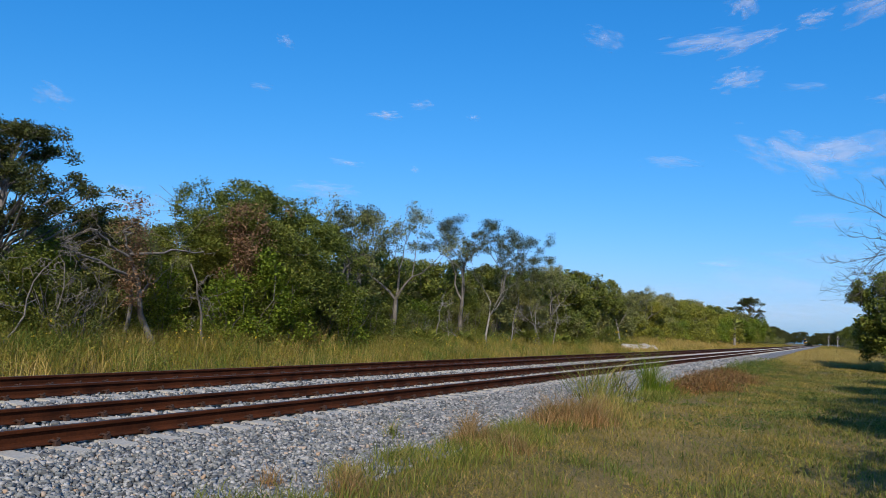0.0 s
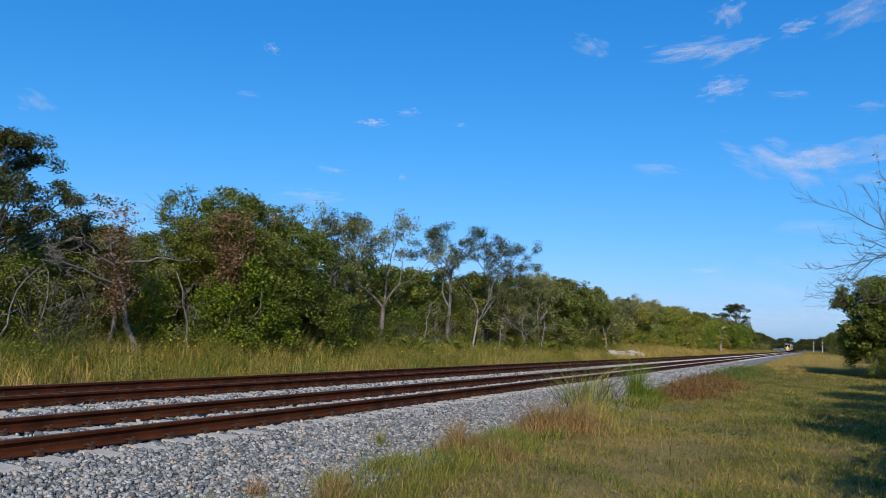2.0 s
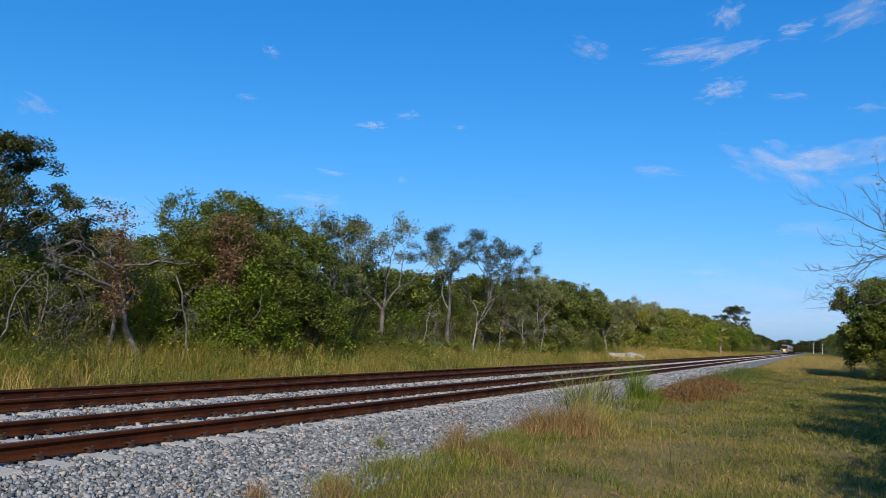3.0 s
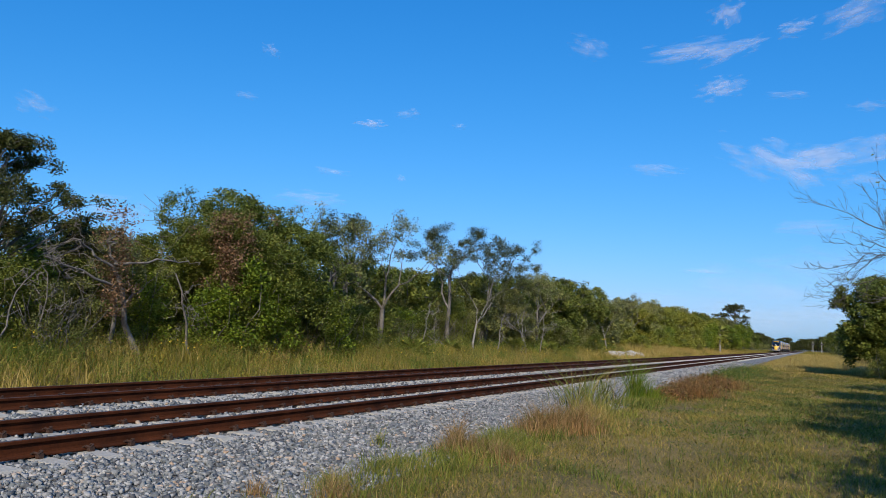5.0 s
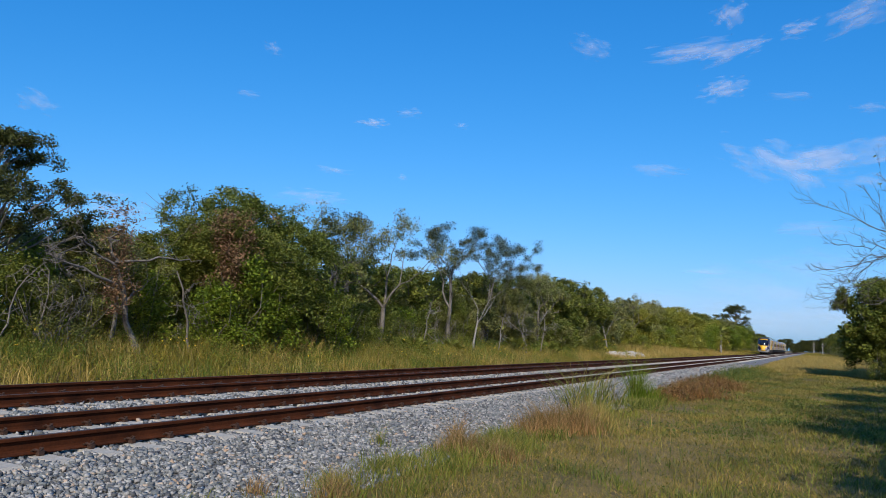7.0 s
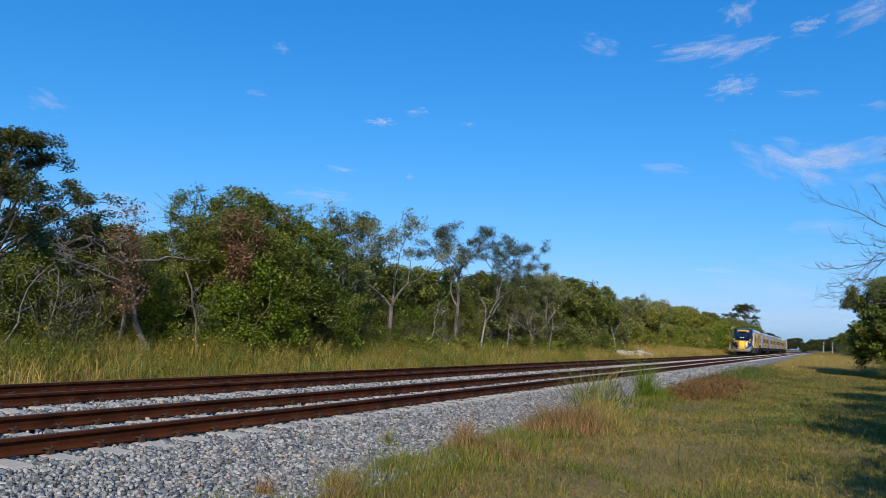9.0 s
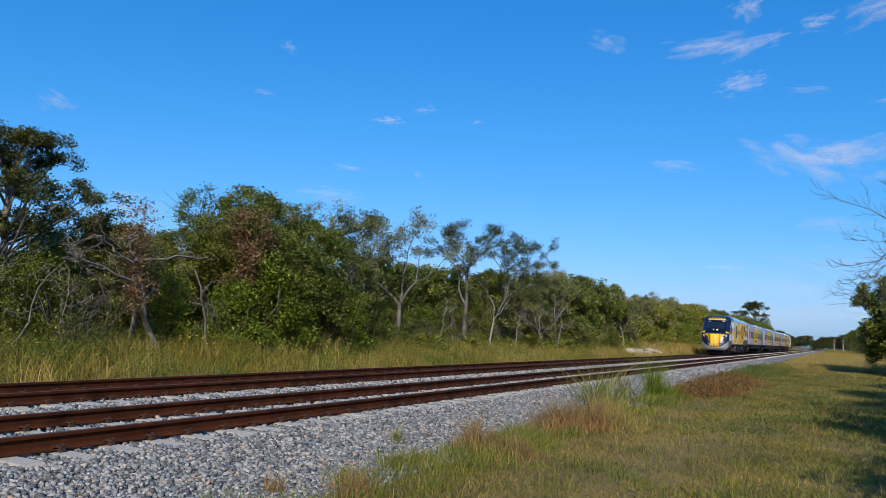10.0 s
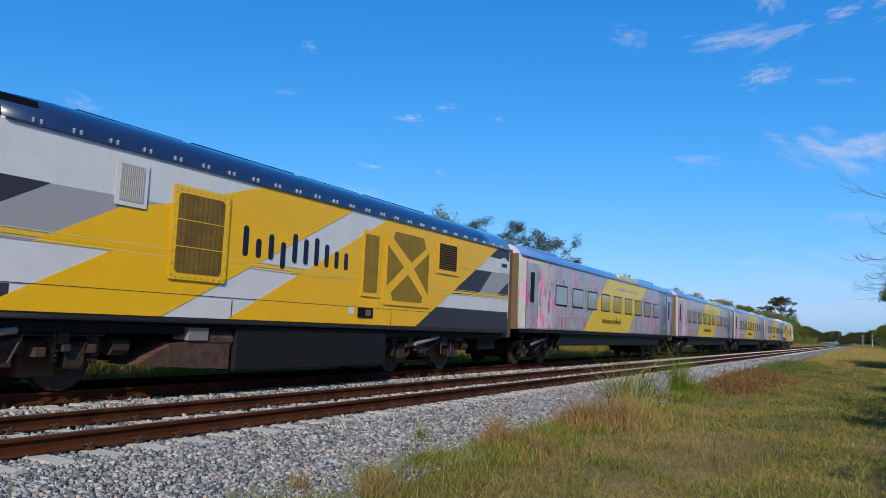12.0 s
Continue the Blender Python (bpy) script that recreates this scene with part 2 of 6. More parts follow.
ground = grid_mesh("ground", np.concatenate([[-4000, -1500, -500, -200, -90], np.arange(-50, 20, 0.5), [30, 60, 150, 400, 1500, 4000]]),
                   np.concatenate([[-3000, -800, -200, -60], np.arange(-20, 140, 1.0), np.arange(150, 700, 25), [900, 1500, 3000, 4900]]), land, M_SOIL)
tagged(ground, "uneven sandy soil with thatch, from trackside verge to the horizon", "ground", kind="structure")


def bed_z(X, Y):
    edge = smoothstep(-5.9, -5.1, X)
    return bed_height(X + 0.16 * np.sin(Y * 0.8) * edge + 0.1 * np.sin(Y * 2.1) * edge) + 0.012 * np.sin(X * 9) * np.sin(Y * 7)


ballast = grid_mesh("ballast_bed", np.arange(-14.5, -5.0, 0.15), np.concatenate([np.arange(-12, 60, 0.3), np.arange(60, 900, 6)]), bed_z, M_BALLAST)
tagged(ballast, "raised bed of grey crushed granite under two tracks", "ballast", kind="structure")
# ---------------------------------------------------------------- tracks
PROFILE = [(-0.076, -0.186), (0.076, -0.186), (0.076, -0.174), (0.018, -0.158), (0.009, -0.135), (0.009, -0.06), (0.02, -0.047),
           (0.037, -0.04), (0.037, -0.012), (0.03, -0.002), (0.012, 0.0), (-0.012, 0.0), (-0.03, -0.002), (-0.037, -0.012), (-0.037, -0.04),
           (-0.02, -0.047), (-0.009, -0.06), (-0.009, -0.135), (-0.018, -0.158), (-0.076, -0.174)]
TIE = 0.61


def rail_mesh(name, x, parent):
    ys = [-14 + 12 * i for i in range(7)] + [100, 200, 400, 880]
    n = len(PROFILE)
    v = [(x + a, y, b) for y in ys for a, b in PROFILE]
    f, idx = [], []
    for k in range(len(ys) - 1):
        for i in range(n):
            j = (i + 1) % n
            f.append((k * n + i, k * n + j, (k + 1) * n + j, (k + 1) * n + i))
            idx.append(1 if 9 <= i <= 11 else 0)
    f += [tuple(range(n)), tuple(range((len(ys) - 1) * n, len(ys) * n))[::-1]]
    idx += [0, 0]
    return raw(name, v, f, [M_RAIL, M_RAILTOP], parent, index=idx)


def sleeper_mesh():
    """Prestressed concrete sleeper: chamfered, a little lower in the middle."""
    v, f = [], []
    xs = (-1.3, -1.24, -0.5, -0.25, 0.25, 0.5, 1.24, 1.3)
    tops = (-0.235, -0.196, -0.19, -0.215, -0.215, -0.19, -0.196, -0.235)
    for x, t in zip(xs, tops):
        v += [(x, -0.14, -0.4), (x, 0.14, -0.4), (x, 0.115, t), (x, -0.115, t)]
    for k in range(len(xs) - 1):
        a = 4 * k
        for i in range(4):
            j = (i + 1) % 4
            f.append((a + i, a + j, a + 4 + j, a + 4 + i))
    f += [(3, 2, 1, 0), (28, 29, 30, 31)]
    return v, f


def clip_mesh():
    """Bent spring clip on a shoulder."""
    bm = bmesh.new()
    pts = [(0.03, -0.05, -0.16), (0.09, -0.055, -0.135), (0.13, -0.03, -0.15), (0.12, 0.02, -0.125), (0.06, 0.035, -0.13), (0.03, 0.05, -0.16)]
    for a, b in zip(pts, pts[1:]):
        cyl_into(bm, a, b, 0.012, n=5)
    box_into(bm, 0.08, 0.135, -0.035, 0.035, -0.2, -0.145, 0.006)
    return bm


def make_tracks():
    sv, sf = sleeper_mesh()
    me_s = bpy.data.meshes.new("sleeper")
    me_s.from_pydata(sv, [], sf)
    me_s.materials.append(M_CONCRETE)
    me_c = bpy.data.meshes.new("rail_clip")
    cb = clip_mesh()
    cb.to_mesh(me_c)
    cb.free()
    me_c.materials.append(M_CLIP)
    for k, cx in enumerate(TRACK_X):
        tr = empty("railway_track", pose(0, 0, 0))
        tagged(tr, "rusty steel rails clipped to pale concrete sleepers in ballast", "railway track", "parallel tracks")
        for rx in RAILS_X[2 * k:2 * k + 2]:
            rail_mesh("rail", rx, tr)
        rnd = random.Random(5 + k)
        for i in range(150):
            y = -3.0 + i * TIE + (0.2 if k else 0.07)
            s = new("sleeper", me_s)
            s.parent = tr
            s.matrix_basis = pose(cx + rnd.uniform(-0.02, 0.02), y, rnd.uniform(-0.012, 0.004), 0, 0, rnd.uniform(-0.6, 0.6))
            if 5 < y < 42:
                for rx in RAILS_X[2 * k:2 * k + 2]:
                    for turn in (0, 180):
                        c = new("rail_clip", me_c)
                        c.parent = tr
                        c.matrix_basis = pose(rx, y + rnd.uniform(-0.02, 0.02), 0, 0, 0, turn)
        base, quads = np.array(sv), np.array(sf, dtype=int)
        ys = np.arange(-3.0 + 150 * TIE, 420, TIE)
        vv = np.concatenate([base + np.array([cx, y, 0]) for y in ys])
        ff = np.concatenate([quads + i * len(base) for i in range(len(ys))])
        tagged(indexed("distant_sleepers", vv, ff, M_CONCRETE, tr), kind="stuff")


def scatter_stones(name, count, x0, x1, y0, y1, lo, hi, seed, lift, power=1.0):
    rng = np.random.default_rng(seed)
    ico = np.array([(i, j, k) for k in (-1, 1) for j in (-1, 1) for i in (-1, 1)]) * 0.72
    tri = np.array([(0, 2, 3), (0, 3, 1), (4, 5, 7), (4, 7, 6), (0, 1, 5), (0, 5, 4), (2, 6, 7), (2, 7, 3), (0, 4, 6), (0, 6, 2), (1, 3, 7), (1, 7, 5)])
    x = rng.uniform(x0, x1, count)
    y = y0 + (y1 - y0) * rng.uniform(0, 1, count) ** power
    keep = np.ones(count, dtype=bool)
    for rx in RAILS_X:
        keep &= np.abs(x - rx) > 0.055
    for cx, off in zip(TRACK_X, (0.07, 0.2)):
        d = np.abs((y + 3.0 - off + TIE / 2) % TIE - TIE / 2)
        keep &= ~((np.abs(x - cx) < 1.31) & (d < 0.135) & (rng.uniform(0, 1, count) > 0.03))
    x, y = x[keep], y[keep]
    n = len(x)
    z = np.maximum(bed_z(x, y), land(x, y)) + lift
    size = rng.uniform(lo, hi, n) * rng.uniform(0.7, 1.2, n)
    pts = ico[None] * rng.uniform(0.5, 1.25, (n, 8, 1)) * size[:, None, None] * rng.uniform(0.65, 1.25, (n, 1, 3))
    a, b = rng.uniform(0, 6.28, n), rng.uniform(-1.2, 1.2, n)
    ca, sa, cb, sb = np.cos(a)[:, None], np.sin(a)[:, None], np.cos(b)[:, None], np.sin(b)[:, None]
    px, py, pz = pts[..., 0], pts[..., 1], pts[..., 2]
    px, pz = px * cb - pz * sb, px * sb + pz * cb
    px, py = px * ca - py * sa, px * sa + py * ca
    v = np.stack([px + x[:, None], py + y[:, None], pz * 0.85 + z[:, None] + rng.uniform(-0.012, 0.018, (n, 1))], -1)
    f = (tri[None] + 8 * np.arange(n)[:, None, None]).reshape(-1, 3)
    ob = indexed(name, v.reshape(-1, 3), f, M_STONE)
    return tagged(ob, "loose angular grey crushed stone between and beside the rails", "gravel", kind="stuff")


# ---------------------------------------------------------------- grass


def blades(name, x, y, z, h, w, lean, mat, seed, label, category="grass", z_bottom=0.03):
    """Curved tapered blades, two faces each, rooted at the given points."""
    rng = np.random.default_rng(seed)
    n = len(x)
    a = rng.uniform(0, 2 * np.pi, n)
    d = np.stack([np.cos(a), np.sin(a), np.zeros(n)], -1)
    b = rng.uniform(0, 2 * np.pi, n)
    side = np.stack([np.cos(b), np.sin(b), np.zeros(n)], -1) * w[:, None] / 2
    root = np.stack([x, y, z - z_bottom], -1)
    bend = lean * h * rng.uniform(0.2, 1.0, n)
    mid = root + d * (bend * 0.3)[:, None] + np.array([0, 0, 1]) * (h * 0.55)[:, None]
    tip = root + d * bend[:, None] + np.array([0, 0, 1]) * (h * rng.uniform(0.8, 1.0, n))[:, None]
    v = np.stack([root - side, root + side, mid + side * 0.8, mid - side * 0.8, tip], 1).reshape(-1, 3)
    i = np.arange(n) * 5
    f = np.concatenate([np.stack([i, i + 1, i + 2], 1), np.stack([i, i + 2, i + 3], 1), np.stack([i + 3, i + 2, i + 4], 1)])
    return tagged(indexed(name, v, f, mat), label, category, kind="stuff")


def clumped(rng, count, x0, x1, y0, y1, clumps, spread, power=1.0):
    cx = rng.uniform(x0, x1, clumps)
    cy = y0 + (y1 - y0) * rng.uniform(0, 1, clumps) ** power
    k = rng.integers(0, clumps, count)
    return cx[k] + rng.normal(0, spread, count), cy[k] + rng.normal(0, spread, count), k


def make_grass():
    rng = np.random.default_rng(11)
    # mown verge
    n = 300000
    y = 4.5 + 70 * rng.uniform(0, 1, n) ** 2.2
    x = -5.7 + (6.5 + 0.13 * y) * rng.uniform(0, 1, n)
    keep = x > -4.72 + 0.22 * np.sin(y * 0.9) + rng.normal(0, 0.15, n)
    x, y = x[keep], y[keep]
    patch = 0.55 + 0.45 * np.sin(x * 1.7 + 0.6 * y) * np.sin(y * 0.9 - x)
    h = rng.uniform(0.03, 0.095, len(x)) * (0.6 + 0.7 * patch) * (1 + y / 90)
    blades("verge_grass", x, y, land(x, y), h, rng.uniform(0.0025, 0.006, len(x)) * (1 + y / 9), 1.5, M_LAWN, 1, "short patchy green and straw-coloured verge grass")
    n = 150000
    y = 4.5 + 60 * rng.uniform(0, 1, n) ** 2.0
    x = -5.5 + (6.3 + 0.13 * y) * rng.uniform(0, 1, n)
    keep = (x > -4.8 + rng.normal(0, 0.18, n)) & (rng.uniform(0, 1, n) < np.interp(x, [-3, 0], [1.0, 0.35])) & (np.sin(x * 1.1 + 2) * np.sin(y * 0.6) + rng.normal(0, 0.5, n) > -0.5)
    x, y = x[keep], y[keep]
    blades("dry_thatch", x, y, land(x, y), rng.uniform(0.02, 0.06, len(x)), rng.uniform(0.003, 0.008, len(x)) * (1 + y / 12), 3.0, M_DRY, 12, "dead straw lying in the verge grass")
    n = 32000
    x, y = rng.uniform(-4.7, 11, n), rng.uniform(-9, 48, n)
    keep = (y < 4.6) | (x > 0.13 * y + 0.7)
    x, y = x[keep], y[keep]
    blades("side_verge_grass", x, y, land(x, y), rng.uniform(0.05, 0.16, len(x)), rng.uniform(0.01, 0.025, len(x)), 1.2, M_LAWN, 13, "short patchy green and straw-coloured verge grass")
    # longer tufts in it
    x, y, k = clumped(rng, 30000, -4.9, 5, 4.5, 60, 700, 0.13, 1.7)
    ok = (x > -5.0) & (x < 0.13 * y + 0.8)
    x, y = x[ok], y[ok]
    blades("grass_tufts", x, y, land(x, y), rng.uniform(0.06, 0.26, len(x)) * np.interp(y, [6, 16], [1.0, 0.55]), rng.uniform(0.004, 0.008, len(x)) * (1 + y / 14), 0.9, M_BLADE, 2, "loose tufts of green grass on the verge")
    # lusher grass in the shade of the trees, and lone seed stalks
    n = 60000
    y = 7 + 40 * rng.uniform(0, 1, n) ** 1.5
    x = -3.4 + (4.2 + 0.13 * y) * rng.uniform(0, 1, n)
    keep = (x > -0.4 - 0.055 * y + rng.normal(0, 0.35, n)) & (np.sin(x * 2.3 + 1) * np.sin(y * 1.1 + x) + rng.normal(0, 0.5, n) > -0.4)
    x, y = x[keep], y[keep]
    blades("lush_grass", x, y, land(x, y), rng.uniform(0.05, 0.15, len(x)), rng.uniform(0.004, 0.008, len(x)) * (1 + y / 14), 1.2, M_BLADE, 15, "lusher green grass in the shade of the trees")
    n = 420
    x, y = rng.uniform(-4.6, 3.0, n), 5 + 26 * rng.uniform(0, 1, n) ** 1.4
    keep = x < 0.13 * y + 0.6
    x, y = x[keep], y[keep]
    blades("seed_stalks", x, y, land(x, y), rng.uniform(0.25, 0.6, len(x)), rng.uniform(0.004, 0.007, len(x)) * (1 + y / 14), 0.5, M_BLADE, 16, "lone thin seed stalks standing over the verge")
    # low clover and creeping weeds in patches
    n = 60000
    x, y, k = clumped(rng, n, -4.6, 6, 5, 55, 260, 0.42, 1.6)
    keep = (x > -4.7) & (x < 0.13 * y + 0.9) & (rng.uniform(0, 1, n) < np.interp(x, [-4.6, -1, 2], [0.45, 0.8, 1.0]))
    x, y = x[keep], y[keep]
    near = y < 16
    for sel, size in ((near, 0.028), (~near, 0.055)):
        ob = leaf_cloud("clover", np.stack([x[sel], y[sel], land(x[sel], y[sel]) + rng.uniform(0.01, 0.07, sel.sum())], 1), 1, 0.01, size, M_CLOVER, None, 18)
        tagged(ob, "low green clover and creeping weeds in patches on the verge", "weeds", kind="stuff")
    # ragged edge along the ballast
    x, y, k = clumped(rng, 20000, -4.92, -4.0, 5, 60, 230, 0.16, 1.5)
    blades("edge_grass", x, y, np.maximum(land(x, y), bed_z(x, y) * (x < -5.05) - 1 * (x >= -5.05)), rng.uniform(0.08, 0.32, len(x)), rng.uniform(0.004, 0.009, len(x)) * (1 + y / 14), 1.0, M_BLADE, 3,
           "ragged green grass along the foot of the ballast")
    # tall golden grass far along the verge
    n = 45000
    x, y = rng.uniform(-4.0, 7, n), 60 + 110 * rng.uniform(0, 1, n) ** 1.3
    blades("tall_dry_grass", x, y, land(x, y), rng.uniform(0.2, 0.48, n), rng.uniform(0.012, 0.03, n), 0.9, M_DRY, 4, "tall golden dry grass beside the track")
    for name, mat, seed, n, lo, hi, label in (("bank_grass", M_MEADOW, 34, 26000, 0.15, 0.45, "short sunlit yellow-green grass on the far bank"),):
        x, y = rng.uniform(-18.0, -14.0, n), 60 + 330 * rng.uniform(0, 1, n) ** 1.4
        blades(name, x, y, land(x, y), rng.uniform(lo, hi, n) * (1 + y / 400), rng.uniform(0.02, 0.05, n) * (1 + y / 150), 0.8, mat, seed, label)
    n = 6000
    x, y = rng.uniform(-2.0, 14.0, n), 165 + 300 * rng.uniform(0, 1, n) ** 1.2
    blades("far_verge_grass", x, y, land(x, y), rng.uniform(0.3, 0.7, n), rng.uniform(0.06, 0.12, n), 0.6, M_MEADOW, 35, "rough grass far along the line")
    n = 13000
    x, y, k = clumped(rng, n, -18.2, -15.0, 66, 200, 90, 0.6, 1.3)
    blades("golden_bank_grass", x, y, land(x, y), rng.uniform(0.3, 0.8, n), rng.uniform(0.02, 0.05, n), 0.6, M_DRY, 14, "sunlit golden grass on the far bank")
    # meadow beyond the tracks
    n = 110000
    y = -2 + 150 * rng.uniform(0, 1, n) ** 1.5
    x = -13.9 - 7.2 * rng.uniform(0, 1, n)
    h = rng.uniform(0.35, 0.95, n) * (0.75 + 0.3 * np.sin(y * 0.5 + x) * np.sin(y * 0.21)) * np.interp(y, [0, 25, 60, 150], [1.0, 0.95, 0.7, 0.6]) * np.interp(x, [-19, -16.5, -14], [1.45, 0.95, 0.35])
    blades("meadow_grass", x, y, land(x, y), h, rng.uniform(0.007, 0.017, n) * (1 + y / 40), 0.7, M_MEADOW, 5, "waist-high yellow-green wild grass beyond the tracks")
    n = 90000
    x, y, k = clumped(rng, n, -20.5, -14.0, -2, 130, 900, 0.3, 1.6)
    z = land(x, y) + rng.uniform(0.12, 0.85, n) * np.interp(y, [0, 25, 60, 150], [1.0, 0.95, 0.75, 0.65]) * np.interp(x, [-19, -16.5, -14], [1.45, 0.95, 0.3])
    ob = leaf_cloud("meadow_weeds", np.stack([x, y, z], 1), 1, 0.02, 0.065, M_MEADOWLEAF, None, 8)
    tagged(ob, "leafy yellow-green weeds among the wild grass", "weeds", kind="stuff")
    n = 170
    x, y, k = clumped(rng, n, -20, -15, 6, 60, 90, 0.3, 1.3)
    ob = leaf_cloud("wild_flowers", np.stack([x, y, land(x, y) + rng.uniform(0.6, 1.0, n)], 1), 3, 0.02, 0.06, M_PETAL, None, 9)
    tagged(ob, "tiny yellow wild flowers over the grass", "wild flowers", kind="stuff")
    n = 20000
    x, y, k = clumped(rng, n, -20, -15.0, 4, 80, 70, 0.5, 1.4)
    blades("green_meadow_tufts", x, y, land(x, y), rng.uniform(0.35, 0.85, n) * np.interp(x, [-19, -16.5, -14], [1.45, 0.95, 0.35]), rng.uniform(0.008, 0.02, n), 1.0, M_MEADOWGREEN, 7, "lush green tufts of arching grass in the wild grass")
    n = 6500
    x, y, k = clumped(rng, n, -20, -14.2, 4, 110, 90, 0.35, 1.3)
    blades("dry_meadow_tufts", x, y, land(x, y), rng.uniform(0.5, 1.05, n), rng.uniform(0.006, 0.015, n), 0.6, M_DRY, 6, "straw-coloured seed stalks in the wild grass")


def plant(name, x, y, n, h, spread, mat, seed, label, lean=0.6, w=0.012):
    """One tuft that can be told apart from the rest."""
    rng = np.random.default_rng(seed)
    px, py = rng.normal(0, spread, n), rng.normal(0, spread, n)
    z0 = float(max(land(x, y), bed_z(np.array(x), np.array(y)) if x < -5.05 else -9))
    ob = blades(name, px, py, np.zeros(n), rng.uniform(0.45, 1.0, n) * h * (0.45 + 0.75 * np.exp(-(px ** 2 + py ** 2) / (2.2 * spread ** 2))), rng.uniform(0.6, 1.2, n) * w, lean, mat, seed, label, "grass tuft")
    ob.matrix_basis = pose(x, y, z0)
    return ob


# ---------------------------------------------------------------- trees


def branching(seed, height, lean, fork, levels, splits, crook, first=0.3, shrink=0.72, drop=0.0, stout=0.022):
    """Segments (start, end, r0, r1) of a trunk and its limbs, and the tips."""
    rnd = random.Random(seed)
    segs, tips = [], []

    def grow(p, d, length, r, level):
        n = 3 if level < 2 else 2
        for i in range(n):
            d = (d + Vector((rnd.gauss(0, crook), rnd.gauss(0, crook), rnd.gauss(0, crook) * 0.6 + 0.05 - drop * level * 0.05))).normalized()
            q = p + d * (length / n)
            r1 = r * (0.86 if level else 0.9)
            segs.append((p, q, r, r1))
            p, r = q, r1
            if level >= 1 and i == 0 and rnd.random() < 0.6:
                tips.append(q)
        if level == levels:
            tips.append(p)
            return
        k = splits if level else splits + 1
        a0 = rnd.uniform(0, 6.28)
        for j in range(k):
            a = a0 + j * 6.28 / k + rnd.uniform(-0.5, 0.5)
            s = d.orthogonal().normalized()
            s = Matrix.Rotation(a, 3, d) @ s
            w = fork * rnd.uniform(0.6, 1.3)
            grow(p, (d * math.cos(w) + s * math.sin(w)).normalized(), length * shrink * rnd.uniform(0.75, 1.15), r * 0.66, level + 1)

    grow(Vector((0, 0, -0.15)), Vector((lean[0], lean[1], 1)).normalized(), height * first, height * stout, 0)
    top = max(t.z for t in tips)
    k = height / top
    mid = sum(tips, Vector()) / len(tips)
    fall = Vector((mid.x / mid.z, mid.y / mid.z, 0)) * (0.85 if not (lean[0] or lean[1]) else 0.5)
    segs = [(a - fall * a.z, b - fall * b.z, r0, r1) for a, b, r0, r1 in segs]
    tips = [t - fall * t.z for t in tips]
    segs = [(a * k, b * k, r0, r1) for a, b, r0, r1 in segs]
    return segs, [t * k for t in tips]


def tubes(name, segs, mat, parent, n=5, least=0.007):
    v, f = [], []
    for p, q, r0, r1 in segs:
        d = (q - p).normalized()
        s = d.orthogonal().normalized()
        t = d.cross(s)
        b = len(v)
        for c, r in ((p - d * 0.01, max(r0, least)), (q + d * 0.01, max(r1, least))):
            for i in range(n):
                a = 2 * math.pi * i / n
                v.append(c + s * (r * math.cos(a)) + t * (r * math.sin(a)))
        for i in range(n):
            j = (i + 1) % n
            f.append((b + i, b + j, b + n + j, b + n + i))
    return raw(name, v, f, mat, parent, smooth=True)


def leaf_cloud(name, centres, per, radius, size, mat, parent, seed, flat=0.75, squash=(1, 1, 0.8)):
    """Small folded leaves in clusters round the given points."""
    rng = np.random.default_rng(seed)
    c = np.repeat(np.asarray([tuple(t) for t in centres]), per, axis=0)
    n = len(c)
    off = np.clip(rng.normal(0, 1, (n, 3)), -1.7, 1.7) * radius * np.array(squash)
    p = c + off
    u = rng.normal(0, 1, (n, 3))
    u[:, 2] *= 0.6
    u /= np.linalg.norm(u, axis=1)[:, None]
    w = np.cross(u, rng.normal(0, 1, (n, 3)) * np.array([1 - flat, 1 - flat, 1]) + np.array([0, 0, 0.2]))
    w /= np.linalg.norm(w, axis=1)[:, None] + 1e-9
    L = size * rng.uniform(0.6, 1.3, n)[:, None]
    fold = np.cross(u, w) * L * 0.12
    quad = np.stack([p - u * L * 0.5, p + w * L * 0.28 + fold, p + u * L * 0.5, p - w * L * 0.28 + fold], 1)
    i = np.arange(n) * 4
    f = np.concatenate([np.stack([i, i + 1, i + 2], 1), np.stack([i, i + 2, i + 3], 1)])
    return indexed(name, quad.reshape(-1, 3), f, mat, parent)


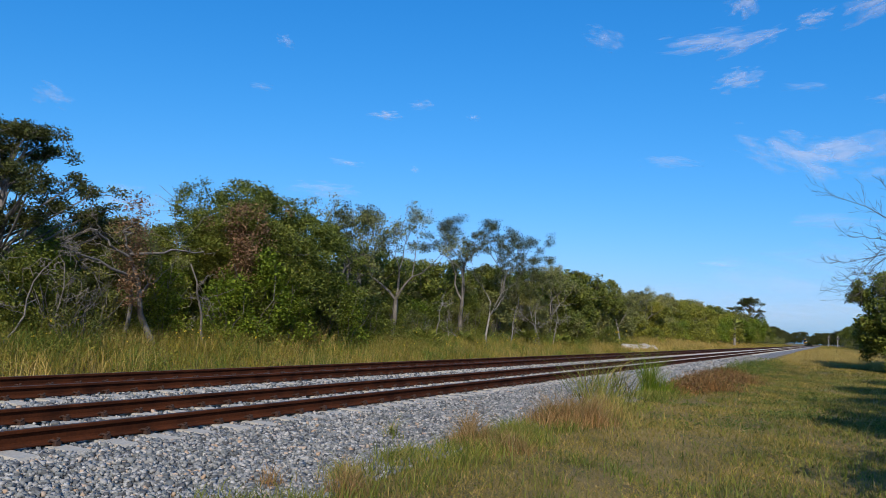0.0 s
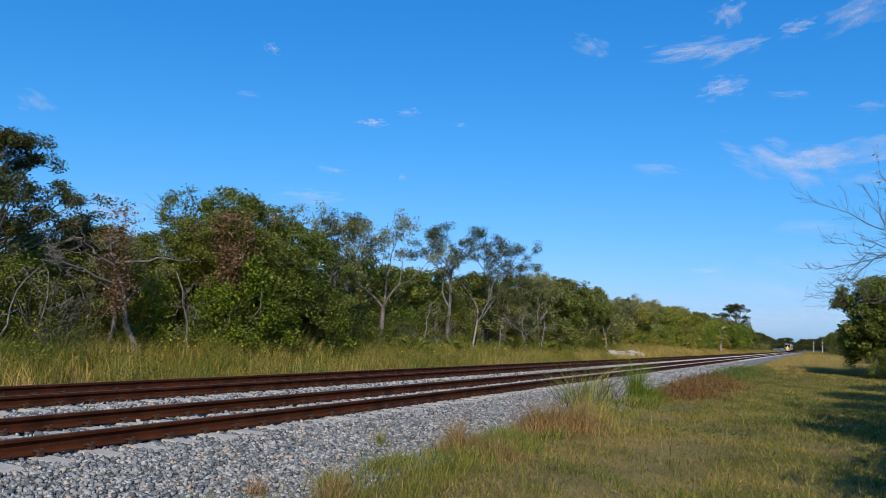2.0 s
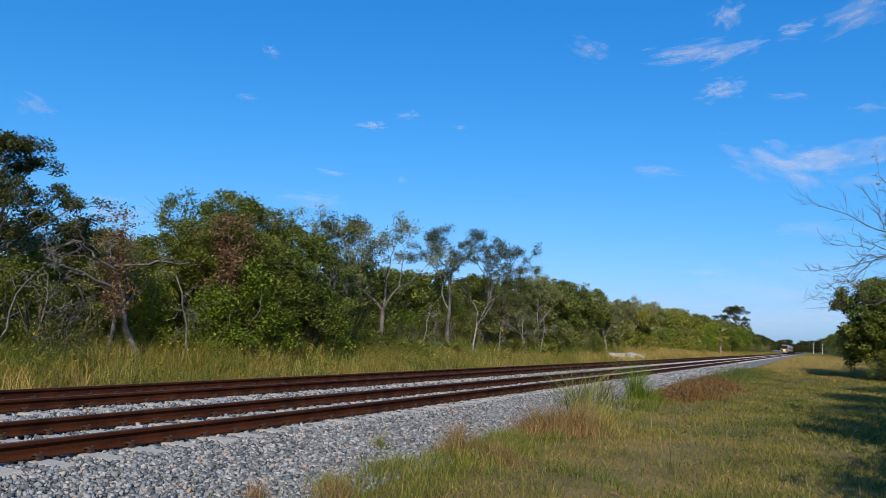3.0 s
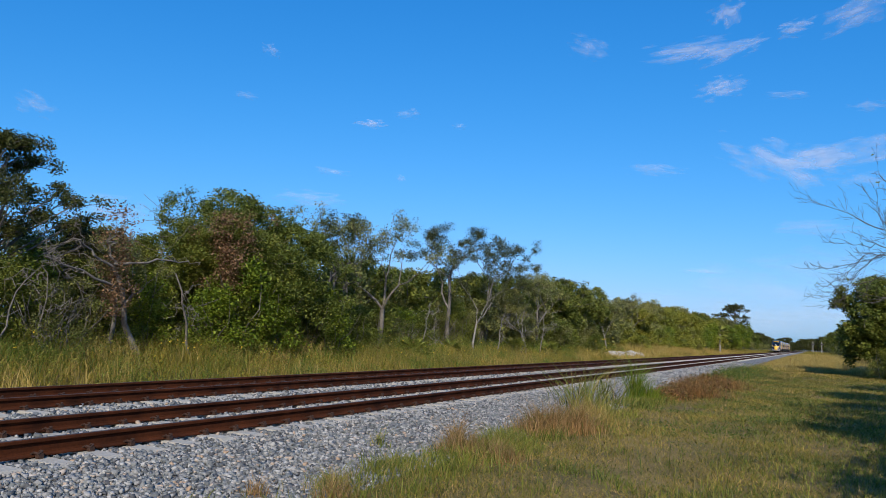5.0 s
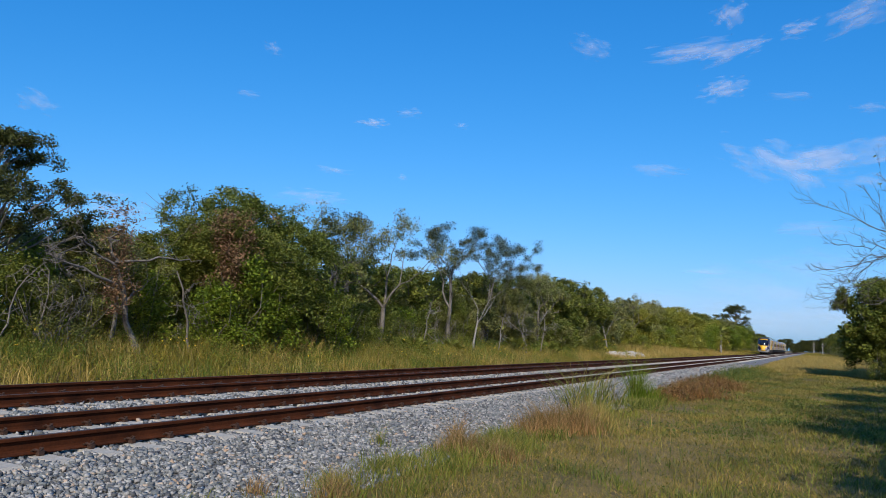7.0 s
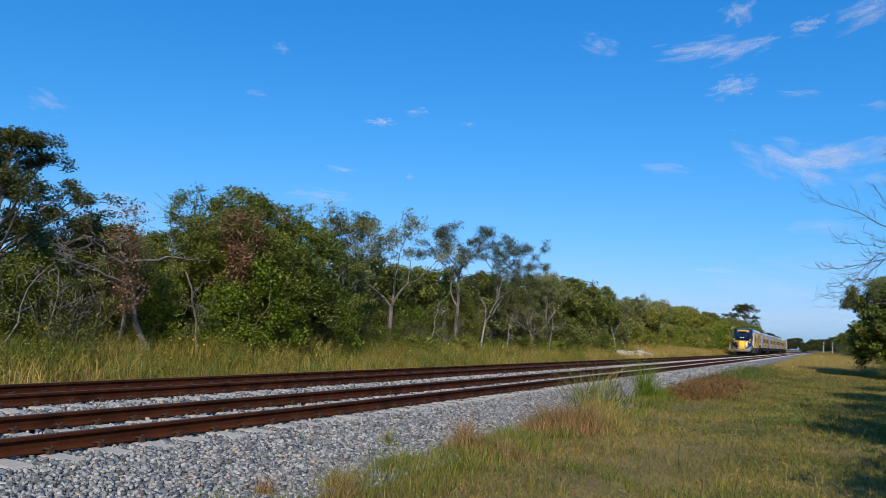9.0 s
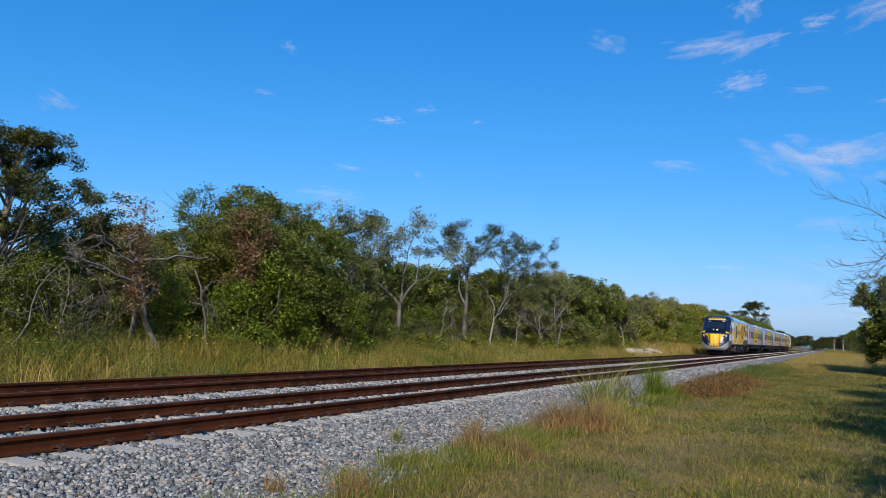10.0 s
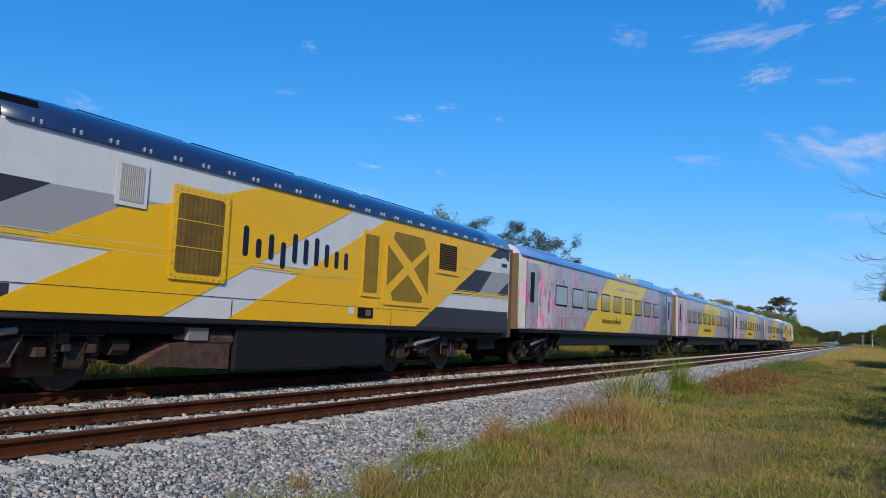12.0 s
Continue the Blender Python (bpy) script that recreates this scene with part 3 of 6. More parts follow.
def tree(seed, height, mat, bark=None, lean=(0, 0), fork=0.6, levels=4, splits=2, crook=0.2, per=26, radius=0.34, size=0.15,
         first=0.3, label="", fill=0, twig=True, category="tree", name="tree", wide=1.0, stout=0.022, lobed=16, low=0.14, clump=1.0):
    top = empty(name)
    segs, tips = branching(seed, height, lean, fork, levels, splits, crook, first, stout=stout)
    if wide != 1.0:
        f = lambda p: Vector((p.x * wide, p.y * wide, p.z))
        segs, tips = [(f(a), f(b), r, s) for a, b, r, s in segs], [f(t) for t in tips]
    if fill:
        segs, tips = [(a * 0.84, b * 0.84, q, w) for a, b, q, w in segs], [t * 0.84 for t in tips]
    tubes("trunk", segs, bark or M_BARK, top)
    if fill:
        # billows of leaves: tips lie on the upper sides of overlapping rounded masses
        rnd = random.Random(seed + 1)
        lobes = []
        for k in range(lobed):
            a, r, z = 2.4 * k + rnd.uniform(-0.4, 0.4), math.sqrt(rnd.random()), rnd.uniform(low, 0.8)
            w = height * 0.33 * wide * r * math.sqrt(max(0.12, 1 - ((z - 0.4) / 0.55) ** 2))
            lobes.append((Vector((w * math.cos(a), w * math.sin(a), z * height)), height * rnd.uniform(0.11, 0.19)))
        for _ in range(fill):
            c, r = rnd.choice(lobes)
            d = Vector((rnd.gauss(0, 1), rnd.gauss(0, 1), rnd.gauss(0.45, 0.8))).normalized()
            tips.append(c + Vector((d.x * wide, d.y * wide, d.z * 0.85)) * r * rnd.uniform(0.9, 1.02))
    if fill:
        trimmed = []
        for t in tips:
            reach = height * 0.46 * wide * math.sqrt(max(0.06, 1 - (max(0, t.z / height - 0.4) / 0.64) ** 2))
            s = min(1, reach / max(0.01, t.xy.length))
            trimmed.append(Vector((t.x * s, t.y * s, t.z)))
        tips = trimmed
    if clump < 1:
        keep = random.Random(seed + 2)
        tips = [t for t in tips if keep.random() < clump]
    if per:
        leaf_cloud("crown", tips, per, radius, size, mat, top, seed)
    return tagged(top, label, category)


def shrub(seed, height, width, mat, label, n=60, per=40, size=0.13, stems=7, bark=None):
    rnd = random.Random(seed)
    top = empty("shrub")
    segs, tips = [], []
    for i in range(stems):
        a = rnd.uniform(0, 6.28)
        p = Vector((rnd.gauss(0, 0.1), rnd.gauss(0, 0.1), -0.1))
        d = Vector((math.cos(a) * 0.6, math.sin(a) * 0.6, 1.0)).normalized()
        r = 0.025
        for k in range(5):
            q = p + (d + Vector((rnd.gauss(0, 0.3), rnd.gauss(0, 0.3), 0.1))).normalized() * height * 0.2
            segs.append((p, q, r, r * 0.75))
            p, r = q, r * 0.75
    for i in range(n):
        a, t = rnd.uniform(0, 6.28), rnd.random()
        z = rnd.random() ** 0.8
        r = width / 2 * math.sqrt(t) * math.sqrt(max(0.1, 1 - z * z * 0.85)) * rnd.uniform(0.75, 1.2)
        tips.append(Vector((r * math.cos(a), r * math.sin(a), 0.1 + z * height * rnd.uniform(0.8, 1.0))))
    tubes("brushwood", segs, bark or M_BARK, top, 4)
    leaf_cloud("foliage", tips, per, height * 0.065, size, mat, top, seed)
    return tagged(top, label, "shrub")


def layered_oak(seed, label):
    """Oak whose leaves lie in flat ragged pads on spreading limbs."""
    rnd = random.Random(seed)
    top = empty("tree")
    segs, tips = [], []
    knots = [Vector((0, 0, -0.2)), Vector((0.1, 0.15, 1.4)), Vector((-0.05, 0.1, 2.8)), Vector((0.1, -0.1, 4.2)), Vector((0, 0.1, 5.6))]
    for k, (p, q) in enumerate(zip(knots, knots[1:])):
        segs.append((p, q, 0.2 - 0.04 * k, 0.165 - 0.04 * k))
    for i in range(60):
        a, r = rnd.uniform(0, 6.28), math.sqrt(rnd.random())
        z = rnd.uniform(-1, 1)
        w = math.sqrt(max(0.05, 1 - z * z)) * (1.02 - 0.28 * z)
        goal = Vector((2.7 * r * w * math.cos(a), 2.9 * r * w * math.sin(a), 5.25 + 1.5 * z + rnd.uniform(-0.2, 0.2)))
        if i >= 46:  # long low limbs to one side
            reach = rnd.uniform(1.6, 4.5)
            goal = Vector((rnd.uniform(-0.8, 1.0), reach, 4.75 - 0.25 * reach + rnd.uniform(-0.35, 0.45)))
        start = Vector((0, 0, min(5.4, max(2.2, goal.z - 0.9 - 0.35 * goal.xy.length))))
        mid = start.lerp(goal, 0.5) + Vector((rnd.gauss(0, 0.15), rnd.gauss(0, 0.15), -0.15))
        segs += [(start, mid, 0.05, 0.035), (mid, goal, 0.035, 0.015)]
        for _ in range(7):
            t = goal + Vector((rnd.gauss(0, 0.34), rnd.gauss(0, 0.34), rnd.gauss(0.05, 0.1)))
            segs.append((goal.lerp(mid, 0.3 * rnd.random()), t, 0.012, 0.007))
            tips.append(t)
    tubes("trunk", segs, M_BARK, top)
    leaf_cloud("crown", tips, 84, 0.13, 0.1, M_DARK, top, seed, squash=(1, 1, 0.7))
    return tagged(top, label, "tree")


def fronds(name, n, z, reach, blade, mat, parent, seed, up=(0.0, 1.3)):
    """Fan palm leaves on stalks from one heart at height z."""
    rng = np.random.default_rng(seed)
    quads = []
    for k in range(n):
        a, e = rng.uniform(0, 2 * np.pi), rng.uniform(*up)
        d = np.array([np.cos(a) * np.cos(e), np.sin(a) * np.cos(e), np.sin(e)])
        s = np.cross(d, [0, 0, 1.0])
        s /= np.linalg.norm(s)
        hub = np.array([0, 0, z]) + d * reach * rng.uniform(0.75, 1.1)
        u = np.cross(s, d)
        quads.append([np.array([0, 0, z]) - s * 0.02, np.array([0, 0, z]) + s * 0.02, hub + s * 0.012, hub - s * 0.012])
        for t in np.linspace(-1.7, 1.7, 13):
            w = d * np.cos(t) + s * np.sin(t) - u * 0.22
            L, q = blade * rng.uniform(0.8, 1.1), np.cross(w, u)
            q /= np.linalg.norm(q)
            quads.append([hub, hub + w * L * 0.5 + q * blade * 0.055, hub + w * L - u * 0.15 * L, hub + w * L * 0.5 - q * blade * 0.055])
    v = np.array(quads).reshape(-1, 3)
    i = np.arange(len(v) // 4) * 4
    f = np.concatenate([np.stack([i, i + 1, i + 2], 1), np.stack([i, i + 2, i + 3], 1)])
    return indexed(name, v, f, mat, parent)
# ---------------------------------------------------------------- building the land and plants
make_tracks()
scatter_stones("ballast_stones", 52000, -7.45, -4.5, 3.0, 30, 0.022, 0.039, 21, 0.004, 1.6)
scatter_stones("track_stones", 30000, -13.5, -7.4, 4.0, 44, 0.028, 0.048, 22, 0.015, 1.4)
scatter_stones("shoulder_stones", 12000, -7.4, -5.0, 30, 85, 0.04, 0.075, 23, 0.0, 1.3)
make_grass()


def stand(ob, x, y, turn=0.0, scale=1.0, sink=0.05, tall=1.0):
    ob.matrix_basis = pose(x, y, float(land(x, y)) - sink, 0, 0, turn) @ Matrix.Diagonal((scale, scale, scale * tall, 1))
    return ob


def again(ob, x, y, turn, scale, tall=1.0, sink=0.05):
    """A further plant of the same kind, turned and scaled."""
    m = pose(x, y, float(land(x, y)) - sink, 0, 0, turn) @ Matrix.Diagonal((scale, scale, scale * tall, 1))
    old = ob.scale.copy()
    ob.scale = (1, 1, 1)
    c = copy_thing(ob, m)
    ob.scale = old
    return c


OAK = layered_oak(5, "tall dark-leaved oak with layered ragged crown")
stand(OAK, -21.0, 13.4, 0, 0.93)
BIG = tree(8, 6.4, M_OAK, fork=0.8, levels=4, splits=3, per=90, radius=0.14, size=0.1, fill=820, label="broad dense green tree draped with vines", wide=1.25, lobed=26)
stand(BIG, -21.0, 25.0, 0, 1.2)
AIRY = tree(15, 7.9, M_DARK, fork=0.62, levels=5, crook=0.24, per=100, radius=0.18, size=0.11, first=0.36, clump=0.85, lean=(0.1, -0.15), label="slender oak with open airy crown and visible limbs")
stand(AIRY, -20.5, 43.0, 0, 1.0)
GREY = tree(23, 6.4, M_OLIVE, bark=M_BARK, fork=0.55, levels=6, crook=0.24, per=30, radius=0.14, size=0.095, first=0.2, clump=0.6, label="half-bare tree with pale twisted limbs", wide=0.9)
stand(GREY, -20.0, 33.5, 0, 1.14)
MID = tree(31, 6.0, M_OLIVE, fork=0.7, levels=4, splits=3, per=70, radius=0.16, size=0.11, fill=420, label="bushy olive-green tree with dense low crown")
stand(MID, -23.0, 36.5, 0, 0.7)
FAR_BIG = tree(9, 6.4, M_OAK, fork=0.8, levels=3, splits=3, per=36, radius=0.2, size=0.22, fill=420, label="dense green tree in the distant wood", wide=1.1)
stand(FAR_BIG, -22, 160, 90, 1.2)
FAR_MID = tree(32, 6.0, M_OLIVE, fork=0.7, levels=3, splits=3, per=36, radius=0.2, size=0.21, fill=300, label="olive-green tree in the distant wood")
stand(FAR_MID, -22, 142, 20, 1.3)
FAR_YELLOW = tree(33, 5.4, M_YELLOWISH, fork=0.7, levels=3, splits=3, per=36, radius=0.2, size=0.21, fill=300, label="sunlit yellow-green tree in the distant wood")
stand(FAR_YELLOW, -19.5, 122, 20, 1.1)
FAR_GREEN = tree(34, 5.0, M_BRIGHT, fork=0.75, levels=3, splits=3, per=36, radius=0.22, size=0.25, fill=320, label="rounded bright green tree in the distant wood", wide=1.1)
stand(FAR_GREEN, -18.5, 206, 20, 1.45)
SLIM = tree(71, 6.8, M_DARK, bark=M_PALEBARK, fork=0.42, levels=5, crook=0.17, per=70, radius=0.16, size=0.11, first=0.5, clump=0.75, stout=0.013, label="slim pale-trunked tree at the edge of the wood", lean=(0.05, 0.1))
stand(SLIM, -18.6, 43.0, 0, 0.95)
DEEP = tree(35, 6.2, M_DARK, fork=0.75, levels=3, splits=3, per=36, radius=0.24, size=0.24, fill=320, label="dark tree deep in the wood")
stand(DEEP, -26, 20, 0, 0.7)
VIEW = [(BIG, -21.8, 27.2, 15, 0.8), (BIG, -20.9, 21.6, 200, 0.93), (MID, -22.5, 19.6, 60, 0.72), (FAR_BIG, -21.5, 65, 20, 1.12), (FAR_BIG, -21.6, 69, 150, 1.16), (FAR_BIG, -21.4, 75, 260, 1.08), (MID, -22.6, 17.2, 30, 0.76), (FAR_MID, -22.5, 33, 30, 0.86), (FAR_BIG, -23, 37, 70, 0.92), (FAR_BIG, -23, 19.6, 40, 0.78), (SLIM, -18.6, 52.5, 140, 0.8), (SLIM, -18.4, 76, 30, 0.8), (AIRY, -21, 31.5, 60, 0.86), (GREY, -20.6, 29.9, 120, 1.12), (FAR_BIG, -24, 42, 10, 0.92), (FAR_BIG, -24, 48, 80, 0.98), (FAR_BIG, -24, 54, 200, 1.02), (FAR_BIG, -24, 60, 300, 1.1), (FAR_YELLOW, -19, 138, 90, 1.15), (FAR_GREEN, -18.5, 152, 40, 1.1),
        (FAR_YELLOW, -19, 170, 200, 1.2), (FAR_GREEN, -18, 188, 140, 1.25), (FAR_YELLOW, -19, 96, 300, 0.95), (FAR_GREEN, -18.5, 226, 40, 1.6),
        (AIRY, -21, 50.5, 130, 1.03), (GREY, -20, 58, 70, 1.1), (MID, -21, 54, 30, 0.85), (FAR_MID, -22, 63, 200, 1.0), (AIRY, -21, 71, 220, 0.85), (FAR_YELLOW, -21, 80, 50, 1.0),
        (FAR_MID, -21, 88, 120, 1.05), (FAR_MID, -21, 99, 160, 1.12), (GREY, -20, 93, 10, 1.0), (FAR_MID, -22, 112, 300, 1.2), (FAR_YELLOW, -21, 128, 220, 1.3), 
        (FAR_BIG, -22, 185, 10, 1.35), (FAR_MID, -20, 205, 60, 1.4), (OAK, -19, 225, 80, 1.75), (FAR_BIG, -22, 250, 0, 1.3), (FAR_MID, -22, 285, 0, 1.4),
        (FAR_BIG, -22, 320, 0, 1.4), (FAR_BIG, -24, 360, 90, 1.3), (GREY, -19.5, 10.5, 200, 0.62), (GREY, -19.5, 16.6, 90, 0.65), (FAR_MID, -23, 17.8, 90, 0.72), (FAR_BIG, -24, 33, 90, 0.6),
        (OAK, -22.5, 8.0, 250, 0.95), (FAR_MID, -23, 39, 130, 0.8), (MID, -22, 46, 250, 0.75), (MID, -20, 8, 20, 0.65), (FAR_MID, -21, 3, 20, 0.9)]
for ob, x, y, turn, s in VIEW:
    again(ob, x, y, turn, s)
# denser wood behind
deep = random.Random(12)
for k in range(34):
    yy = 2 + 4.2 * k * (1 + k / 60)
    again(deep.choice([DEEP, DEEP, DEEP, FAR_MID]), -25.5 - deep.uniform(0, 3), yy, deep.uniform(0, 360), deep.uniform(0.6, 0.78) * (1 + yy / 500))
BUSH = shrub(41, 2.3, 2.4, M_OAK, "dense dark green shrub at the foot of the trees", n=90, per=95, size=0.085)
stand(BUSH, -18.8, 21.5)
VINE = shrub(42, 2.6, 2.2, M_BRIGHT, "bright yellow-green climbing shrub", n=80, per=65, size=0.1)
stand(VINE, -18.6, 20.2)
SCRUB = shrub(43, 2.2, 2.6, M_SCRUB, "tangled olive scrub with thin grey stems", n=60, per=60, size=0.085, stems=26)
stand(SCRUB, -18.6, 14.0)
LIT = shrub(44, 2.6, 3.2, M_YELLOWISH, "large sunlit yellow-green bush", n=80, per=40, size=0.2)
stand(LIT, -18.0, 104, 0, 1.0)
FAR_BUSH = shrub(45, 2.4, 2.6, M_OLIVE, "distant olive-green bush at the foot of the trees", n=60, per=36, size=0.18)
stand(FAR_BUSH, -19, 62, 0, 1.0)
rnd = random.Random(77)
y = 4.0
while y < 190:
    kind = rnd.choice([BUSH, BUSH, SCRUB, SCRUB, VINE, BUSH] if y < 48 else [BUSH, FAR_BUSH, FAR_BUSH] if y < 84 else [FAR_BUSH, FAR_BUSH, LIT])
    again(kind, -18.9 - rnd.uniform(0, 1.6) - (1.3 if 37 < y < 60 else 0), y, rnd.uniform(0, 360), rnd.uniform(0.6, 1.2) * (1 + y / 400), rnd.uniform(0.8, 1.2))
    y += rnd.uniform(0.9, 1.7) * (1 + y / 70)

# the VINE copies are added: their brighter leaves stand in for sunlit clumps on BIG
for ob, x, y, s in ((BUSH, -20.6, 18.4, 1.35), (BUSH, -20.8, 16.4, 1.3), (BUSH, -20.6, 14.2, 1.25), (VINE, -18.3, 23.2, 1.15), (VINE, -18.5, 21.4, 1.4), (VINE, -18.4, 27.0, 1.05)):
    again(ob, x, y, 50 * y, s)
# sunlit bushes and a sandy bank farther along
for x, y, s in ((-17.3, 88, 0.75), (-17.6, 108, 0.9), (-17.3, 122, 0.95), (-17.2, 134, 1.0), (-17.0, 147, 1.1), (-18.2, 92, 0.7), (-18.5, 116, 1.2), (-18.0, 128, 1.25), (-18.2, 141, 1.3), (-18.0, 155, 1.4), (-17.5, 172, 1.4), (-17.5, 190, 1.5), (-17.2, 212, 1.5)):
    again(LIT if int(y) % 3 else VINE, x, y, y * 37 % 360, s if int(y) % 3 else s * 1.3)
for x, y, n, h in ((-18.4, 24.4, 300, 1.75), (-18.2, 25.0, 200, 1.4), (-17.3, 79, 500, 1.9), (-17.1, 84, 500, 1.7), (-17.3, 88, 500, 1.9), (-16.8, 95, 600, 1.7), (-17.0, 101, 600, 1.3), (-16.9, 110, 500, 1.2), (-16.9, 120, 500, 1.2)):
    plant("grass_tuft", x, y, n, h * (0.75 if y > 60 else 1.0), 0.3 + y / 130, M_DRY, int(y * 7), "tall clump of straw-coloured grass beyond the tracks", 0.7, 0.012 * (1 + y / 60))
for k in range(26):
    rr = random.Random(300 + k)
    bm = bmesh.new()
    bmesh.ops.create_icosphere(bm, subdivisions=2, radius=rr.uniform(0.25, 0.75))
    for v in bm.verts:
        v.co *= rr.uniform(0.8, 1.15)
        v.co.z *= 0.45
    x, y = -15.4 - rr.uniform(0, 1.8), 70 + rr.uniform(0, 11)
    ob = part("rock", bm, M_CONCRETE, None)
    ob.matrix_basis = pose(x, y, float(land(x, y)) + 0.25, 0, 0, rr.uniform(0, 360))
    tagged(ob, "pale limestone rubble on the sandy bank", "rock", "rubble")
# cabbage palm and low palmettos
palm = empty("palm_tree", pose(-15.9, 157.0, float(land(-15.9, 157.0)) - 0.1))
bm = bmesh.new()
for k in range(9):
    cyl_into(bm, (0, 0, 0.42 * k), (0, 0, 0.42 * k + 0.44), 0.24 - 0.004 * k, 0.2 - 0.004 * k, 10)
part("trunk", bm, M_PALEBARK, palm)
fronds("crown", 40, 3.9, 1.1, 1.1, M_FROND, palm, 3, (-0.5, 1.3))
tagged(palm, "short cabbage palm with yellowing fan fronds", "palm")
for k, (x, y, s) in enumerate(((-18.3, 34.5, 0.8), (-18.5, 39.6, 0.7), (-18.4, 49.5, 0.9), (-18.0, 56.0, 0.8))):
    p = empty("palmetto", pose(x, y, float(land(x, y)), 0, 0, 50 * k) @ Matrix.Diagonal((s, s, s, 1)))
    fronds("fan_crown", 26, 0.15, 0.85, 0.62, M_FROND, p, 20 + k, (0.15, 1.4))
    tagged(p, "low green palmetto with spiky fan leaves", "palmetto", "palmettos")
# flowering bush
fb = again(BUSH, -17.2, 66.5, 30, 0.85)
tagged(fb, "green bush dotted with yellow flowers", "shrub")
rr = random.Random(3)
leaf_cloud("blossom", [Vector((rr.gauss(0.8, 0.5), rr.gauss(-0.3, 0.8), rr.uniform(0.5, 2.0))) for _ in range(26)], 3, 0.05, 0.16, M_PETAL, fb, 6)
# leaning dead tree with grey limbs
dead = empty("dead_tree", pose(-18.35, 16.9, float(land(-18.35, 16.9)) - 0.1))
rr = random.Random(14)
segs = []


def limb(p, goal, r, sub):
    n, start = 7, p.copy()
    for i in range(1, n + 1):
        q = start.lerp(goal, i / n) + Vector((rr.gauss(0, 0.05), rr.gauss(0, 0.07), rr.gauss(0, 0.07)))
        segs.append((p, q, r, r * 0.88))
        p, r = q, r * 0.88
        if sub and i > 2 and rr.random() < 0.75:
            limb(p, p + Vector((rr.gauss(0.2, 0.4), rr.gauss(0, 0.6), rr.gauss(0.0, 0.4))) * rr.uniform(0.6, 1.3), r * 0.5, sub - 1)


limb(Vector((0, 0, 0)), Vector((0.2, -1.35, 2.9)), 0.13, 0)
limb(Vector((0.1, -0.95, 2.1)), Vector((0.5, -3.6, 2.9)), 0.06, 2)
limb(Vector((0.2, -1.3, 2.8)), Vector((0.4, -3.0, 3.5)), 0.05, 2)
limb(Vector((0.2, -1.35, 2.9)), Vector((0.6, 1.2, 3.3)), 0.05, 2)
limb(Vector((0.2, -1.35, 2.9)), Vector((0.2, -1.6, 3.7)), 0.05, 1)
tubes("trunk", segs, M_DEADWOOD, dead)
leaf_cloud("withered_foliage", [Vector((0.15 + rr.gauss(0, 0.15), -1.2 + rr.gauss(0, 0.2), rr.uniform(1.4, 4.6))) for _ in range(60)], 40, 0.16, 0.09, M_DEADLEAF, dead, 7)
tagged(dead, "leaning dead trunk with grey limbs and withered vine", "tree")
for x, y, dy, h, r in ((-18.2, 19.1, -1.3, 2.8, 0.06), (-18.0, 11.9, 0.8, 2.6, 0.035), (-18.1, 13.6, -0.5, 2.7, 0.03), (-18.1, 10.6, 0.3, 2.4, 0.03), (-18.2, 35.2, 0.4, 2.9, 0.04), (-18.3, 46.0, 0.9, 3.4, 0.045), (-18.2, 50.6, -0.5, 3.2, 0.045), (-18.2, 54.5, 0.6, 3.3, 0.045)):
    stick = empty("bare_sapling", pose(x, y, float(land(x, y)) - 0.1))
    segs = []
    limb(Vector((0, 0, 0)), Vector((0.2, dy, h)), r, 2)
    tubes("stem", segs, M_PALEBARK if y > 30 else M_DEADWOOD, stick)
    tagged(stick, "thin crooked leafless grey sapling", "sapling", "bare saplings")
# dead vine hanging on the broad tree
vine = empty("dead_vine", pose(-18.7, 20.9, 0.2))
rr = random.Random(8)
hang = [Vector((rr.gauss(0, 0.28 + 0.16 * max(0, z - 3.2)), rr.gauss(0, 0.28 + 0.2 * max(0, z - 3.2)), z)) for z in [1.9 + 3.1 * rr.random() ** 0.8 for _ in range(70)]]
leaf_cloud("withered_foliage", hang, 60, 0.17, 0.1, M_DEADLEAF, vine, 4)
tubes("stem", [(Vector((rr.gauss(0, 0.1), rr.gauss(0, 0.1), -0.2)), Vector((rr.gauss(0, 0.2), rr.gauss(0, 0.2), 2.6)), 0.03, 0.02)] + [(Vector((rr.gauss(0, 0.12), rr.gauss(0, 0.12), 2.0)), h, 0.012, 0.006) for h in hang[:14]], M_DEADVINE, vine, 4)
tagged(vine, "withered brown vine draped over the broad green tree", "vine")

# right-hand side of the line
ROUND = tree(52, 6.6, M_OAK, fork=0.8, levels=4, splits=3, per=85, radius=0.18, size=0.19, fill=640, label="rounded green broadleaf tree beside the verge", wide=1.1, lobed=24)
stand(ROUND, 5.0, 58, 0, 1.15)
for x, y, s in ((4.2, 56.0, 0.95), (5.6, 55.0, 1.15), (6.8, 55.0, 1.2)):
    again(BUSH, x, y, 40 * y, s)
again(FAR_BIG, 8.2, 66, 200, 1.25)
for k in range(17):
    yy = 84 + 13 * k * (1 + k / 18)
    again(FAR_BIG if k % 3 else FAR_MID, 6.6 + 0.006 * yy + 1.2 * (k % 2), yy, 77 * k, 0.72 + 0.0016 * yy + 0.1 * (k % 3))
